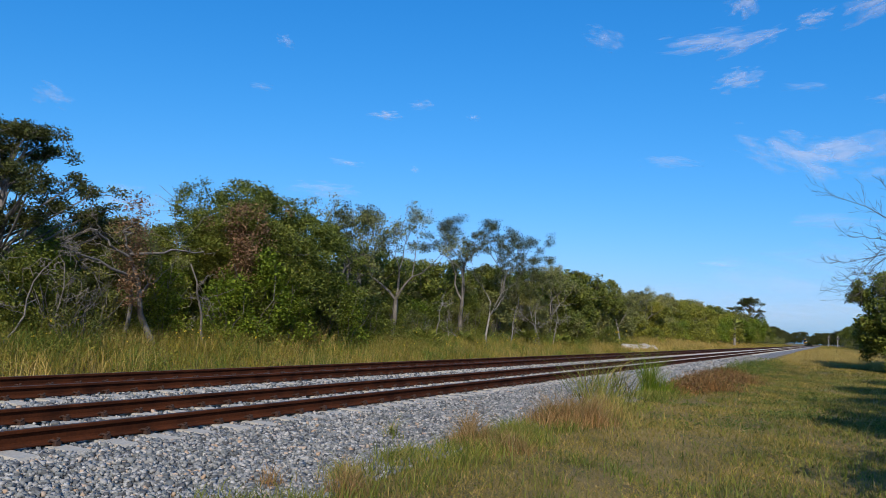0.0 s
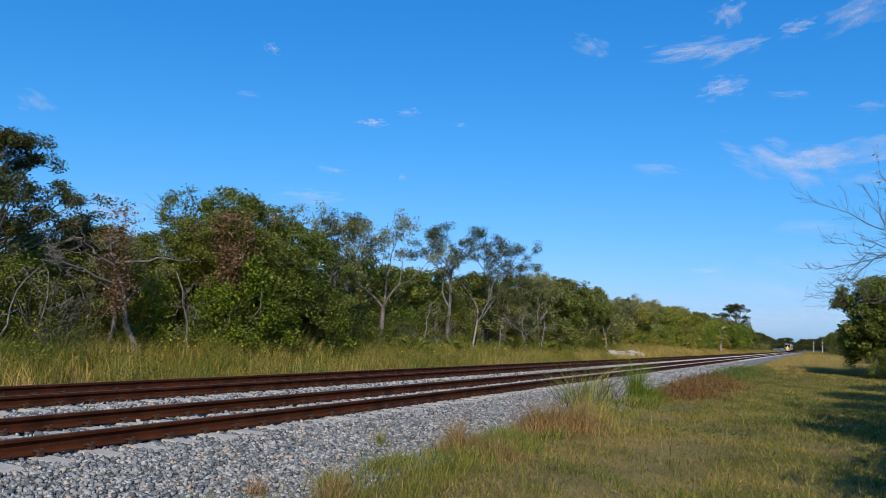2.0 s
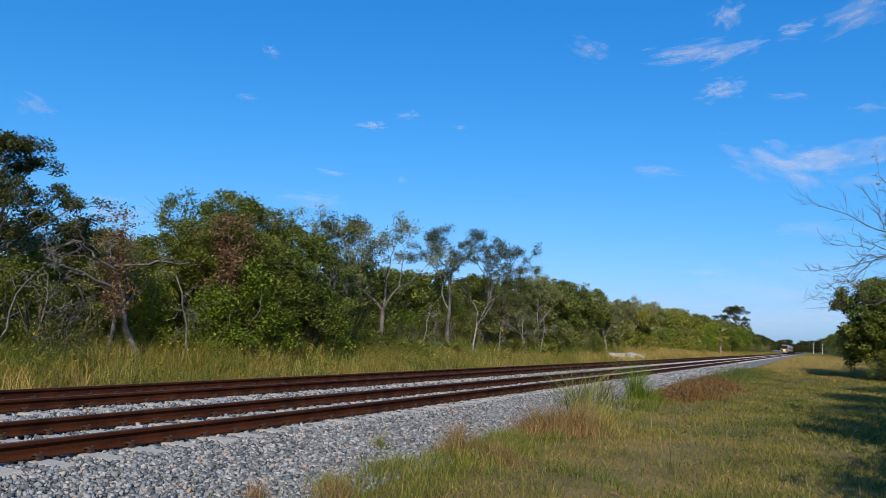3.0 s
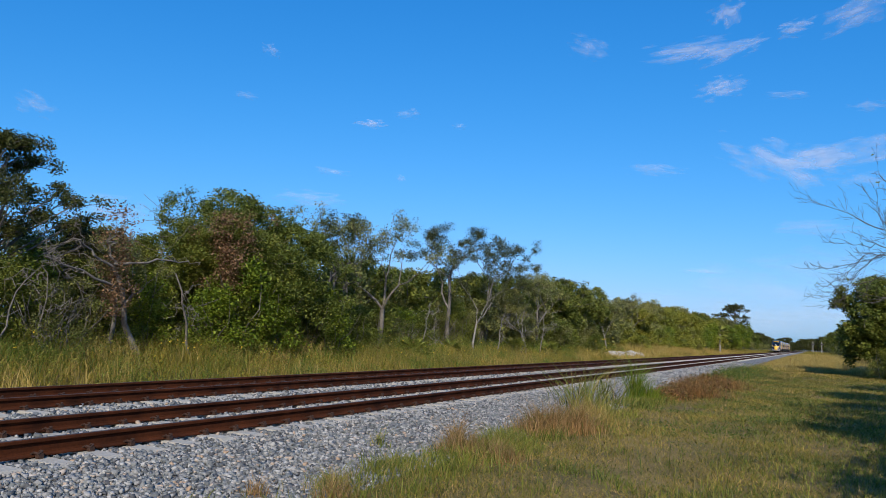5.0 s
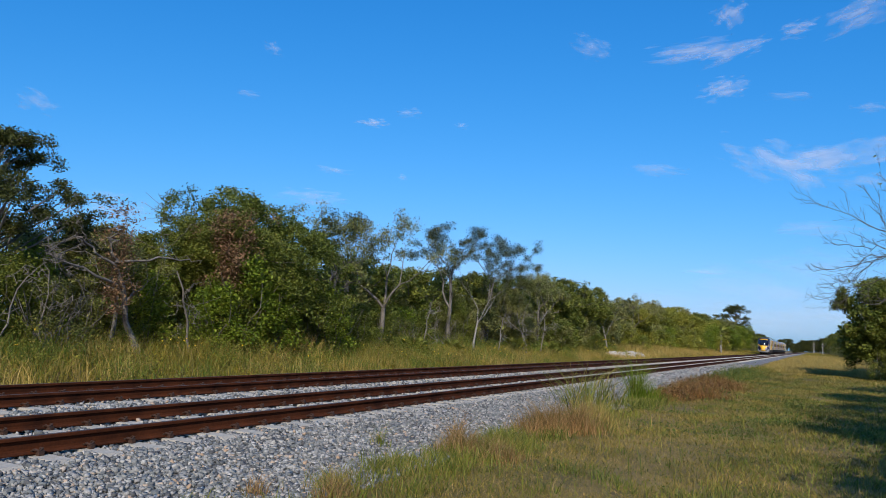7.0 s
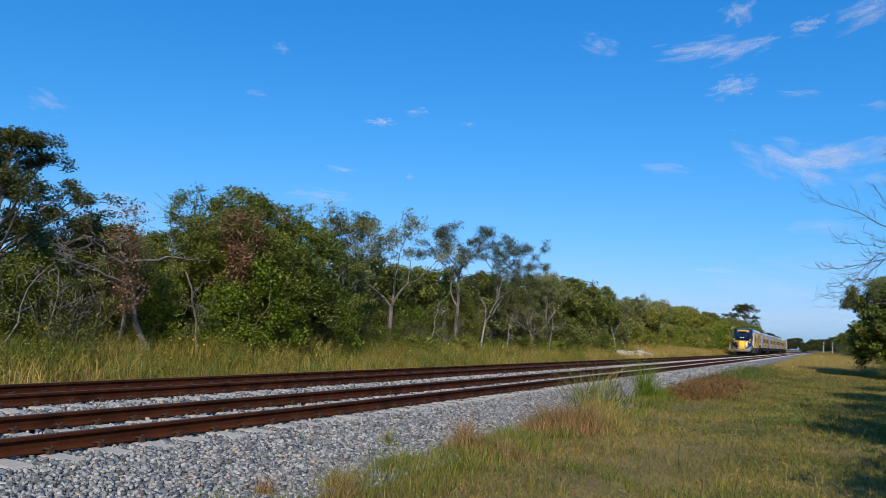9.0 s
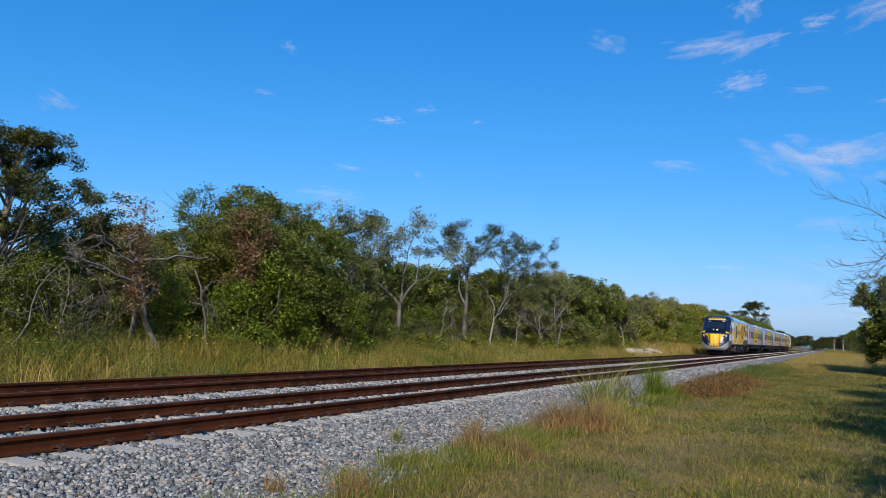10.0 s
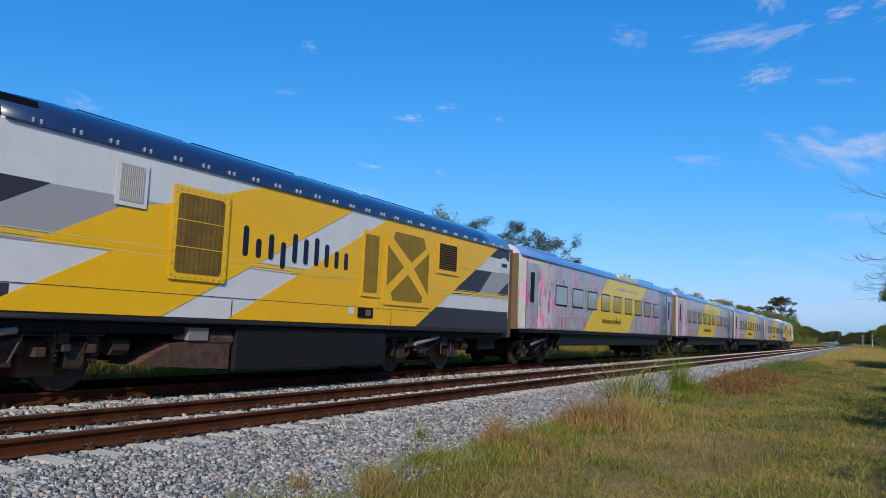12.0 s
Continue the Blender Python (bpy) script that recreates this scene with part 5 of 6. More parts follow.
def nose_paint():
    """Navy above, a silver chin that rises to the sides, dark grey along the lower flank."""
    m, nt, bs = material("cab_livery")
    tc, sep = nt.nodes.new("ShaderNodeTexCoord"), nt.nodes.new("ShaderNodeSeparateXYZ")
    nt.links.new(tc.outputs["Object"], sep.inputs[0])

    def calc(op, a, b, c=0.0):
        n = nt.nodes.new("ShaderNodeMath")
        n.operation = op
        for k, s in enumerate((a, b, c)):
            if isinstance(s, (int, float)):
                n.inputs[k].default_value = s
            else:
                nt.links.new(s, n.inputs[k])
        return n.outputs[0]

    x, y, z = sep.outputs
    u = calc("POWER", calc("DIVIDE", calc("ABSOLUTE", x, 0), 1.5), 2.4)
    chin = calc("MINIMUM", calc("MULTIPLY_ADD", u, 0.8, 0.84), 1.63)
    low = calc("LESS_THAN", z, chin)
    fade = nt.nodes.new("ShaderNodeMapRange")  # silver darkens towards the flank: the side's shade put into the paint
    fade.inputs[1].default_value, fade.inputs[2].default_value, fade.inputs[3].default_value, fade.inputs[4].default_value = 0.5, 1.0, 1.0, 0.0
    nt.links.new(calc("MULTIPLY_ADD", z, 0.35, calc("ADD", y, -0.35)), fade.inputs[0])
    silver = calc("MULTIPLY", low, fade.outputs[0])
    flank = calc("MULTIPLY", calc("LESS_THAN", z, 1.63), calc("GREATER_THAN", y, 0.5))
    col = mix_colour(nt, flank, (0.007, 0.01, 0.033), (0.036, 0.038, 0.044))
    col = mix_colour(nt, silver, col, (0.42, 0.42, 0.43))
    grime = ramp_node(nt, noise_node(nt, 2.5, 7, 0.75), [(0.35, (0.75, 0.73, 0.7)), (0.65, (1, 1, 1))])
    nt.links.new(mix_colour(nt, 1.0, col, grime, "MULTIPLY"), bs.inputs["Base Color"])
    nt.links.new(calc("MULTIPLY", silver, 0.6), bs.inputs["Metallic"])
    bs.inputs["Roughness"].default_value = 0.32
    bs.inputs["Coat Weight"].default_value = 0.2
    return m


M_NOSE = nose_paint()
HALF = 1.5   # half width of the locomotive body


def decal(name, poly, mat, parent, off, thick=0.004, x=HALF, label=""):
    """A flat painted panel or sheet in the side's plane; poly in (y, z)."""
    bm = bmesh.new()
    sgn = 1 if x > 0 else -1
    v0 = [bm.verts.new((x + sgn * (off - thick), a, b)) for a, b in poly]
    v1 = [bm.verts.new((x + sgn * off, a, b)) for a, b in poly]
    n = len(poly)
    bm.faces.new(v1)
    bm.faces.new(v0[::-1])
    for i in range(n):
        j = (i + 1) % n
        bm.faces.new((v0[i], v0[j], v1[j], v1[i]))
    bmesh.ops.recalc_face_normals(bm, faces=bm.faces)
    return part(name, bm, mat, parent, label)


def rrect(y0, y1, z0, z1, r=0.06, n=4):
    pts = []
    for cy, cz, a0 in ((y1 - r, z1 - r, 0), (y0 + r, z1 - r, 90), (y0 + r, z0 + r, 180), (y1 - r, z0 + r, 270)):
        for k in range(n + 1):
            a = radians(a0 + 90 * k / n)
            pts.append((cy + r * math.cos(a), cz + r * math.sin(a)))
    return pts


def hull_section(w, zb, zt, shoulder, low, n_roof=14, n_side=26, n_low=8):
    """Half outline from the keel to the ridge: rounded bottom, upright side, curved roof."""
    pts = [(w * 0.5 * i / 3, zb) for i in range(3)]
    for i in range(n_low + 1):
        a = math.pi / 2 * i / n_low
        pts.append((w - w * 0.5 + w * 0.5 * math.sin(a), zb + low * (1 - math.cos(a))))
    z0, z1 = zb + low, zt - shoulder
    for i in range(1, n_side + 1):
        pts.append((w, z0 + (z1 - z0) * i / n_side))
    for i in range(1, n_roof + 1):
        a = math.pi / 2 * i / n_roof
        pts.append((w * math.cos(a) ** 0.75 if i < n_roof else 0.0, z1 + (zt - z1) * math.sin(a)))
    return pts


def loft(stations, colour_of, mats, name, parent, smooth=True):
    """stations: (y, w, zb, zt, shoulder, low); a skin through their mirrored outlines."""
    rings = []
    for y, *s in stations:
        h = hull_section(*s)
        rings.append([(px, y, pz) for px, pz in h] + [(-px, y, pz) for px, pz in h[-2:0:-1]])
    n = len(rings[0])
    v = [p for r in rings for p in r]
    f, idx = [], []
    for k in range(len(rings) - 1):
        for i in range(n):
            j = (i + 1) % n
            q = (k * n + i, k * n + j, (k + 1) * n + j, (k + 1) * n + i)
            f.append(q)
            c = [sum(v[t][a] for t in q) / 4 for a in range(3)]
            idx.append(colour_of(*c))
    f += [tuple(range(n))[::-1], tuple(range((len(rings) - 1) * n, len(rings) * n))]
    idx += [colour_of(0, stations[0][0], 1), colour_of(0, stations[-1][0], 2)]
    return raw(name, v, f, mats, parent, smooth=smooth, index=idx)


def bar_word(parent, y0, y1, z0, z1, mat, seed, x=HALF + 0.012, name="lettering_bar"):
    """A word as plain upright bars of its size and colour."""
    rnd = random.Random(seed)
    y, h = y0, z1 - z0
    while y < y1 - 0.02:
        w = h * rnd.uniform(0.16, 0.2)
        tall = rnd.choice((0.62, 0.62, 1.0, 0.62))
        decal(name, rrect(y, y + w, z0, z0 + h * tall, w * 0.45, 3), mat, parent, 0.014, x=x)
        y += w + h * rnd.uniform(0.16, 0.24)


def truck(parent, yc, base, r, name="truck", coach=False):
    """Side frames with coil springs, boxes and dampers; the wheelsets are parts of the vehicle."""
    t = part(name, boxes(*[(sx * 0.98 - 0.06, sx * 0.98 + 0.06, yc - base / 2 - 0.62, yc + base / 2 + 0.62, 0.62, 0.82) for sx in (-1, 1)],
                         *[(sx * 1.02 - 0.1, sx * 1.02 + 0.1, yc - 0.45, yc + 0.45, 0.42, 0.9) for sx in (-1, 1)],
                         (-0.95, 0.95, yc - 0.22, yc + 0.22, 0.55, 0.85), bevel=0.03), M_TRUCK, parent, "grimy brown steel truck frame")
    for sx in (-1, 1):
        for dy in (-base / 2, base / 2):
            part("axle_box", boxes((sx * 1.04 - 0.13, sx * 1.04 + 0.13, yc + dy - 0.19, yc + dy + 0.19, r - 0.17, r + 0.2), bevel=0.04), M_TRUCK, t)
            for e in (-0.36, 0.36):
                bm = bmesh.new()
                for k in range(5):
                    cyl_into(bm, (sx * 1.1, yc + dy + e, 0.5 + k * 0.075), (sx * 1.1, yc + dy + e, 0.545 + k * 0.075), 0.1, n=10)
                cyl_into(bm, (sx * 1.1, yc + dy + e, 0.45), (sx * 1.1, yc + dy + e, 0.9), 0.065, n=8)
                part("coil_spring", bm, M_TRUCK, t)
        part("damper", cyl((sx * 1.2, yc - 0.35, 0.55), (sx * 1.2, yc + 0.5, 0.86), 0.045, n=8), M_TRUCK, t)
        part("brake_pipe", cyl((sx * 1.17, yc - base / 2 - 0.5, 0.9), (sx * 1.17, yc + base / 2 + 0.5, 0.92), 0.025, n=6), M_TRUCK, t)
        part("brake_cylinder", cyl((sx * 1.12, yc + base / 2 + 0.62, 0.72), (sx * 1.12, yc + base / 2 + 0.95, 0.72), 0.14, n=10), M_TRUCK, t)
    for dy in (-0.5, 0.5):
        part("traction_motor", boxes((-0.88, 0.88, yc + dy * base - 0.42 * (1 if dy > 0 else -1) - 0.34, yc + dy * base - 0.42 * (1 if dy > 0 else -1) + 0.34, 0.24, 0.86), bevel=0.08), M_RUSTIRON, t, "rust-brown motor casing")
    for sx in (-1, 1):
        part("yaw_damper", cyl((sx * 1.3, yc - 0.95, 0.78), (sx * 1.3, yc + 0.35, 0.98), 0.055, n=10), M_TANKBOX, t, "slanted pale damper")
    rnd = random.Random(round(yc * 10))
    for sx in (-1, 1):
        for k in range(9):
            y, z, s = yc + rnd.uniform(-base / 2 - 0.8, base / 2 + 0.8), rnd.uniform(0.62, 1.08), rnd.uniform(0.06, 0.17)
            part("bracket", boxes((sx * 1.14 - 0.12, sx * 1.14 + 0.12, y - s, y + s, z - s * 0.8, z + s * 0.8), bevel=0.015), M_TRUCK if k % 3 else M_RUSTIRON, t)
        for k in range(4):
            y = yc + rnd.uniform(-base / 2 - 0.5, base / 2 + 0.5)
            part("air_hose", cyl((sx * 1.27, y, 1.1), (sx * 1.25, y + rnd.uniform(-0.3, 0.3), 0.5), 0.018, n=6), M_BLACK if k % 2 else M_RUSTIRON, t)
    return t


WHEELSETS = []


def wheelset(parent, y, r):
    bm = bmesh.new()
    cyl_into(bm, (-1.0, 0, 0), (1.0, 0, 0), 0.09, n=10)
    for sx in (-1, 1):
        cyl_into(bm, (sx * 0.69, 0, 0), (sx * 0.82, 0, 0), r, r * 0.985, 32)
        cyl_into(bm, (sx * 0.665, 0, 0), (sx * 0.69, 0, 0), r + 0.027, n=32)
        cyl_into(bm, (sx * 0.82, 0, 0), (sx * 0.835, 0, 0), r * 0.86, r * 0.8, 24)
        cyl_into(bm, (sx * 0.83, 0, 0), (sx * 0.87, 0, 0), 0.2, 0.15, 16)
        for k in range(6):
            a = k * math.pi / 3
            cyl_into(bm, (sx * 0.83, 0.3 * math.cos(a), 0.3 * math.sin(a)), (sx * 0.843, 0.3 * math.cos(a), 0.3 * math.sin(a)), 0.05, n=8)
    w = part("wheelset", bm, M_TRUCK, parent)
    w.matrix_basis = pose(0, y, r)
    WHEELSETS.append((w, y, r))
    return w


NOSE_Z = (0.45, 0.52, 0.6, 0.72, 1.0, 1.3, 1.7, 2.0, 2.3, 2.45, 3.0, 3.5, 3.9, 4.1, 4.34, 4.45, 4.56)
NOSE_Y = (0.55, 0.2, 0.09, 0.01, 0.0, 0.03, 0.13, 0.23, 0.35, 0.45, 1.0, 1.54, 1.97, 2.07, 2.25, 2.6, 3.2)


def nose_y(x, z):
    """How far behind the tip the skin of the nose lies."""
    u = min(1.0, abs(x) / HALF)
    return float(np.interp(z, NOSE_Z, NOSE_Y)) + 0.43 * u ** 2.4 + 0.19 * u ** 9


def nose_patch(name, rows, mat, parent, proud=0.012, label="", n=6):
    """A sheet that follows the nose; rows of (z, x from, x to) from the bottom up."""
    v, f = [], []
    fine = []
    for (z0, a0, b0), (z1, a1, b1) in zip(rows, rows[1:]):
        k = max(1, round(abs(z1 - z0) / 0.07))
        fine += [(z0 + (z1 - z0) * i / k, a0 + (a1 - a0) * i / k, b0 + (b1 - b0) * i / k) for i in range(k)]
    fine.append(rows[-1])
    for back in (0.0, 1.0):
        for z, a, b in fine:
            for i in range(n + 1):
                x = a + (b - a) * i / n
                v.append((x, nose_y(x, z) - proud + back * (proud + 0.03), z + 0.3 * proud))
    m = len(fine) * (n + 1)
    for r in range(len(fine) - 1):
        for i in range(n):
            q = (r * (n + 1) + i, r * (n + 1) + i + 1, (r + 1) * (n + 1) + i + 1, (r + 1) * (n + 1) + i)
            f += [q, tuple(m + t for t in q[::-1])]
        for i in (0, n):
            a, b = r * (n + 1) + i, (r + 1) * (n + 1) + i
            f.append((a, b, b + m, a + m))
    return raw(name, v, f, mat, parent, label, smooth=True)


def nose_skin(lo):
    """Front cap in rings round the middle of the nose, then the cab's walls."""
    out = hull_section(HALF, 0.47, 4.55, 0.57, 0.82, 18, 40, 14)
    ring = out + [(-x, z) for x, z in out[-2:0:-1]]
    n, mid, K = len(ring), (0.0, 1.75), 110
    v = [(0, nose_y(0, mid[1]), mid[1])]
    for k in range(1, K + 1):
        t = k / K
        for x, z in ring:
            px, pz = x * t, mid[1] + (z - mid[1]) * t
            v.append((px, nose_y(px, pz), pz))
    for y in (1.2, 1.9, 2.3, 2.6):
        for x, z in ring:
            v.append((x, max(y, nose_y(x, z) + 0.01 * y), z))
    for y, zb in ((2.7, 1.0), (3.3, 1.12), (4.25, 1.12)):
        for x, z in ring:
            v.append((x, max(y, nose_y(x, z) + 0.012 * y), max(zb, z)))
    f = [(0, 1 + (i + 1) % n, 1 + i) for i in range(n)]
    R = K + 7
    for k in range(R - 1):
        for i in range(n):
            j = (i + 1) % n
            f.append((1 + k * n + i, 1 + k * n + j, 1 + (k + 1) * n + j, 1 + (k + 1) * n + i))
    f.append(tuple(1 + (R - 1) * n + i for i in range(n)))
    return raw("cab", v, f, M_NOSE, lo, "navy cab with a rounded silver chin", smooth=True)


def nose_details(lo):
    nose_patch("sunburst", [(0.98, -0.5, 0.46), (1.6, -0.53, 0.5), (2.36, -0.55, 0.55)], M_YELLOW, lo, 0.01, "yellow sunburst panel on the nose")
    for k, (x, z0) in enumerate(((-0.52, 0.8), (-0.34, 0.9), (-0.19, 0.72), (-0.02, 0.85), (0.13, 0.7), (0.3, 0.88), (0.44, 0.76))):
        nose_patch("drip", [(z0, x - 0.012, x + 0.012), (1.0, x - 0.05, x + 0.05), (1.15, x - 0.055, x + 0.055)], M_YELLOW, lo, 0.011, n=2)
    for x, z1 in ((-0.38, 1.75), (-0.24, 1.5), (-0.08, 1.62), (0.07, 1.4), (0.22, 1.7), (0.37, 1.5)):
        nose_patch("gap_line", [(0.95, x - 0.014, x + 0.014), (z1, x - 0.006, x + 0.006)], M_NAVY, lo, 0.016, n=1)
    for sx in (1, -1):
        for k, (x, z0) in enumerate(((0.64, 1.55), (0.76, 1.95), (0.87, 2.05), (0.97, 2.12), (1.07, 2.22))):
            a, b = sorted((sx * (x - 0.042), sx * (x + 0.042)))
            nose_patch("ray", [(z0, (a + b) / 2 - 0.015, (a + b) / 2 + 0.015), (z0 + 0.08, a, b), (2.36, a, b)], M_YELLOW, lo, 0.012, n=2)
        zig = [(1.12, 2.52), (1.17, 2.68), (1.21, 2.46), (1.25, 2.66), (1.29, 2.42), (1.33, 2.62), (1.37, 2.44), (1.42, 2.56), (1.47, 2.6)]
        for (x0, z0), (x1, z1) in zip(zig, zig[1:]):
            p, q = Vector((sx * x0, nose_y(x0, z0) - 0.012, z0)), Vector((sx * x1, nose_y(x1, z1) - 0.012, z1))
            part("zigzag", cyl(p, q, 0.024, n=6), M_YELLOW, lo)
        # dark teardrop with two lamps
        a = sorted((sx * 0.98, sx * 1.3))
        pod = nose_patch("lamp_pod", [(1.62, sx * 0.96, sx * 1.0), (1.8, sx * 0.97, sx * 1.2), (2.05, sx * 1.02, sx * 1.33), (2.28, sx * 1.14, sx * 1.38), (2.34, sx * 1.24, sx * 1.33)], M_BLACK, lo, 0.016, "dark headlight pod", n=4)
        for x, z, r, m in ((1.22, 2.16, 0.115, M_LENS), (1.15, 1.94, 0.1, M_REDLENS)):
            y = nose_y(x, z)
            part("lens", cyl((sx * x, y + 0.03, z), (sx * (x + 0.02), y - 0.05, z + 0.01), r, r * 0.85, 18), m, pod)
            part("lens_ring", cyl((sx * x, y + 0.03, z), (sx * (x + 0.012), y - 0.03, z + 0.006), r * 1.2, n=18), M_DGREY, pod)
        nose_patch("windscreen_pane", [(2.98, *sorted((sx * 0.05, sx * 1.02))), (3.7, *sorted((sx * 0.05, sx * 0.9)))], M_PANE, lo, 0.03, "dark glossy windscreen pane")
        p = Vector((sx * 0.21, nose_y(0.21, 2.83), 2.83))
        lamp = part("headlight_bezel", cyl(p + Vector((0, 0.05, 0)), p + Vector((0, -0.05, 0)), 0.14, n=20), M_DGREY, lo)
        part("headlight", cyl(p + Vector((0, 0.0, 0)), p + Vector((0, -0.07, 0)), 0.05, 0.046, 20), M_LAMP, lamp, "lit white headlight")
        for s2, (xa, za), (xb, zb) in ((1, (0.35, 2.78), (0.72, 3.55)), (1, (0.3, 2.8), (0.66, 3.1))):
            pa, pb = Vector((sx * xa, nose_y(xa, za) - 0.05, za)), Vector((sx * xb, nose_y(xb, zb) - 0.05, zb))
            part("wiper", cyl(pa, pb, 0.02, 0.012, 6), M_BLACK, lo)
        nose_patch("number_board", [(3.76, *sorted((sx * 0.6, sx * 1.0))), (3.88, *sorted((sx * 0.59, sx * 0.97)))], M_DGREY, lo, 0.026, n=3)
        nose_patch("number_bar", [(3.8, *sorted((sx * 0.69, sx * 0.88))), (3.85, *sorted((sx * 0.69, sx * 0.87)))], M_WHITE, lo, 0.034, n=2)
    nose_patch("windscreen", [(2.5, -1.08, 1.08), (2.9, -1.12, 1.12), (3.7, -1.04, 1.04), (3.92, -0.98, 0.98)], M_GLASS, lo, 0.018, "black windscreen surround", n=12)
    nose_patch("brow", [(3.98, -0.98, 0.98), (4.12, -0.9, 0.9)], M_YELLOW, lo, 0.014, "yellow brow above the windscreen", n=12)
    for k in range(17):
        x = -0.96 + 0.12 * k
        top = 4.34 - 0.05 * (k % 3) - 0.1 * abs(x) ** 2
        nose_patch("brow_ray", [(4.0, x - 0.042, x + 0.042), (top - 0.04, x * 0.94 - 0.04, x * 0.94 + 0.04), (top, x * 0.93 - 0.012, x * 0.93 + 0.012)], M_YELLOW, lo, 0.017, n=2)
    disc = [(2.13 + 0.15 * math.sin(a), 0.15 * math.cos(a) + 0.002) for a in (radians(-88 + 11 * k) for k in range(17))]
    nose_patch("sun_spot", [(z, -w, w) for z, w in disc], M_PALESTRIPE, lo, 0.022, "pale sun disc on the nose")
    for k in range(10):
        x = -0.72 + 0.148 * k
        nose_patch("name_bar", [(1.08, x, x + 0.075), (1.22 + 0.08 * (k in (0, 3, 5, 6)), x, x + 0.075)], M_WHITE, lo, 0.024, n=1)
    for sx in (1, -1):
        pts = [(0.5, 1.66), (0.62, 1.6), (0.8, 1.45), (0.98, 1.2), (1.05, 0.98)]
        for (x0, z0), (x1, z1) in zip(pts, pts[1:]):
            part("panel_seam", cyl((sx * x0, nose_y(x0, z0), z0), (sx * x1, nose_y(x1, z1), z1), 0.011, n=5), M_BLACK, lo)


def locomotive():
    lo = empty("locomotive")
    tagged(lo, "streamlined diesel passenger locomotive in yellow, white and navy livery", "locomotive", "train")
    nose_skin(lo)
    nose_details(lo)
    st = [(y, 1.5, 1.12, zt, zt - 3.98, 0.05) for y, zt in ((4.24, 4.55), (5.4, 4.63), (8, 4.645), (12, 4.645), (16, 4.645), (20, 4.645), (21.95, 4.645))]
    loft(st, lambda x, y, z: 1 if z > 3.975 else (2 if z < 1.26 else 0), [M_WHITE, M_ROOF, M_DGREY], "body", lo)
    part("underframe", boxes((-1.42, 1.42, 9.25, 14.6, 0.26, 1.13), (-1.3, 1.3, 2.4, 21.9, 0.95, 1.13), (-1.2, 1.2, 20.4, 21.7, 0.6, 1.0), bevel=0.03), M_SKIRT, lo, "charcoal fuel tank and underframe")
    part("snowplough", boxes((-0.95, 0.95, 0.75, 1.2, 0.14, 0.55), (-0.5, 0.5, 1.2, 1.9, 0.25, 0.6), bevel=0.05), M_SKIRT, lo, "dark grey pilot plate under the nose")
    for sx in (1, -1):
        X = sx * HALF
        d = lambda n, p, m, off, lab="": decal(n, p, m, lo, off, x=X, label=lab)
        # white side sheet with its swept front edge
        d("side_panel", [(0.72, 1.64), (4.3, 1.64), (22.0, 1.64), (22.0, 3.96), (4.2, 3.96), (3.2, 3.92), (2.65, 3.76), (2.25, 3.5), (1.92, 3.17), (1.35, 2.36), (1.22, 2.5), (1.12, 2.36)], M_WHITE, 0.012, "white side panel")
        d("lower_panel", [(2.7, 1.26), (4.6, 1.26), (4.6, 1.64), (2.7, 1.64)], M_DGREY, 0.011, "dark grey lower side panel")
        d("lower_panel", [(4.6, 1.26), (15.0, 1.26), (15.0, 1.64), (4.6, 1.64)], M_WHITE, 0.0115, "white lower side panel")
        d("lower_panel", [(15.0, 1.26), (22.0, 1.26), (22.0, 1.64), (15.0, 1.64)], M_DGREY, 0.011, "dark grey lower side panel")
        d("cab_side_panel", [(1.35, 2.36), (1.95, 3.17), (4.25, 3.17), (5.08, 3.17), (3.9, 2.5), (1.9, 2.36)], M_DGREY, 0.015, "dark grey cab stripe")
        d("grey_stripe", [(5.08, 3.165), (7.3, 3.2), (4.87, 2.27), (3.0, 2.27), (3.2, 2.5), (3.9, 2.52)], M_GREY, 0.017, "mid grey diagonal stripe")
        d("yellow_stripe", [(7.33, 3.23), (9.7, 3.96), (12.8, 3.96), (7.3, 1.26), (4.11, 1.26), (7.1, 2.75), (6.17, 3.2), (4.87, 2.27), (6.0, 2.27), (6.3, 2.3)][:2] + [(12.8, 3.96), (7.3, 1.26), (4.11, 1.26), (6.2, 2.28), (4.87, 2.28), (6.3, 3.0)], M_YELLOW, 0.019, "broad yellow diagonal stripe")
        d("yellow_stripe", [(8.85, 1.26), (14.3, 3.96), (21.05, 3.96), (15.85, 1.26)], M_YELLOW, 0.019, "broad yellow diagonal stripe")
        d("grey_stripe", [(19.1, 3.1), (21.95, 3.16), (21.95, 2.37), (17.85, 2.27)], M_DGREY, 0.017, "dark grey stripe")
        d("grey_stripe", [(20.6, 3.13), (21.95, 3.16), (21.95, 2.9), (20.9, 2.36), (19.6, 2.32)], M_GREY, 0.0185, "mid grey stripe")
        d("navy_stripe", [(21.05, 3.96), (21.95, 3.96), (21.95, 3.6), (20.4, 3.62)], M_DGREY, 0.017)
        d("lower_stripe", [(16.95, 1.84), (21.95, 1.86), (21.95, 1.64), (16.55, 1.64)], M_DGREY, 0.0165)
        for z0, z1, m in ((2.36, 2.42, M_YELLOW), (2.445, 2.46, M_PALESTRIPE), (2.315, 2.33, M_PALESTRIPE)):
            d("pin_stripe", [(2.6, z0), (16.0, z0 - 0.08), (21.9, z0 - 0.02), (21.9, z1 - 0.02), (16.0, z1 - 0.08), (2.6, z1)], m, 0.0215)
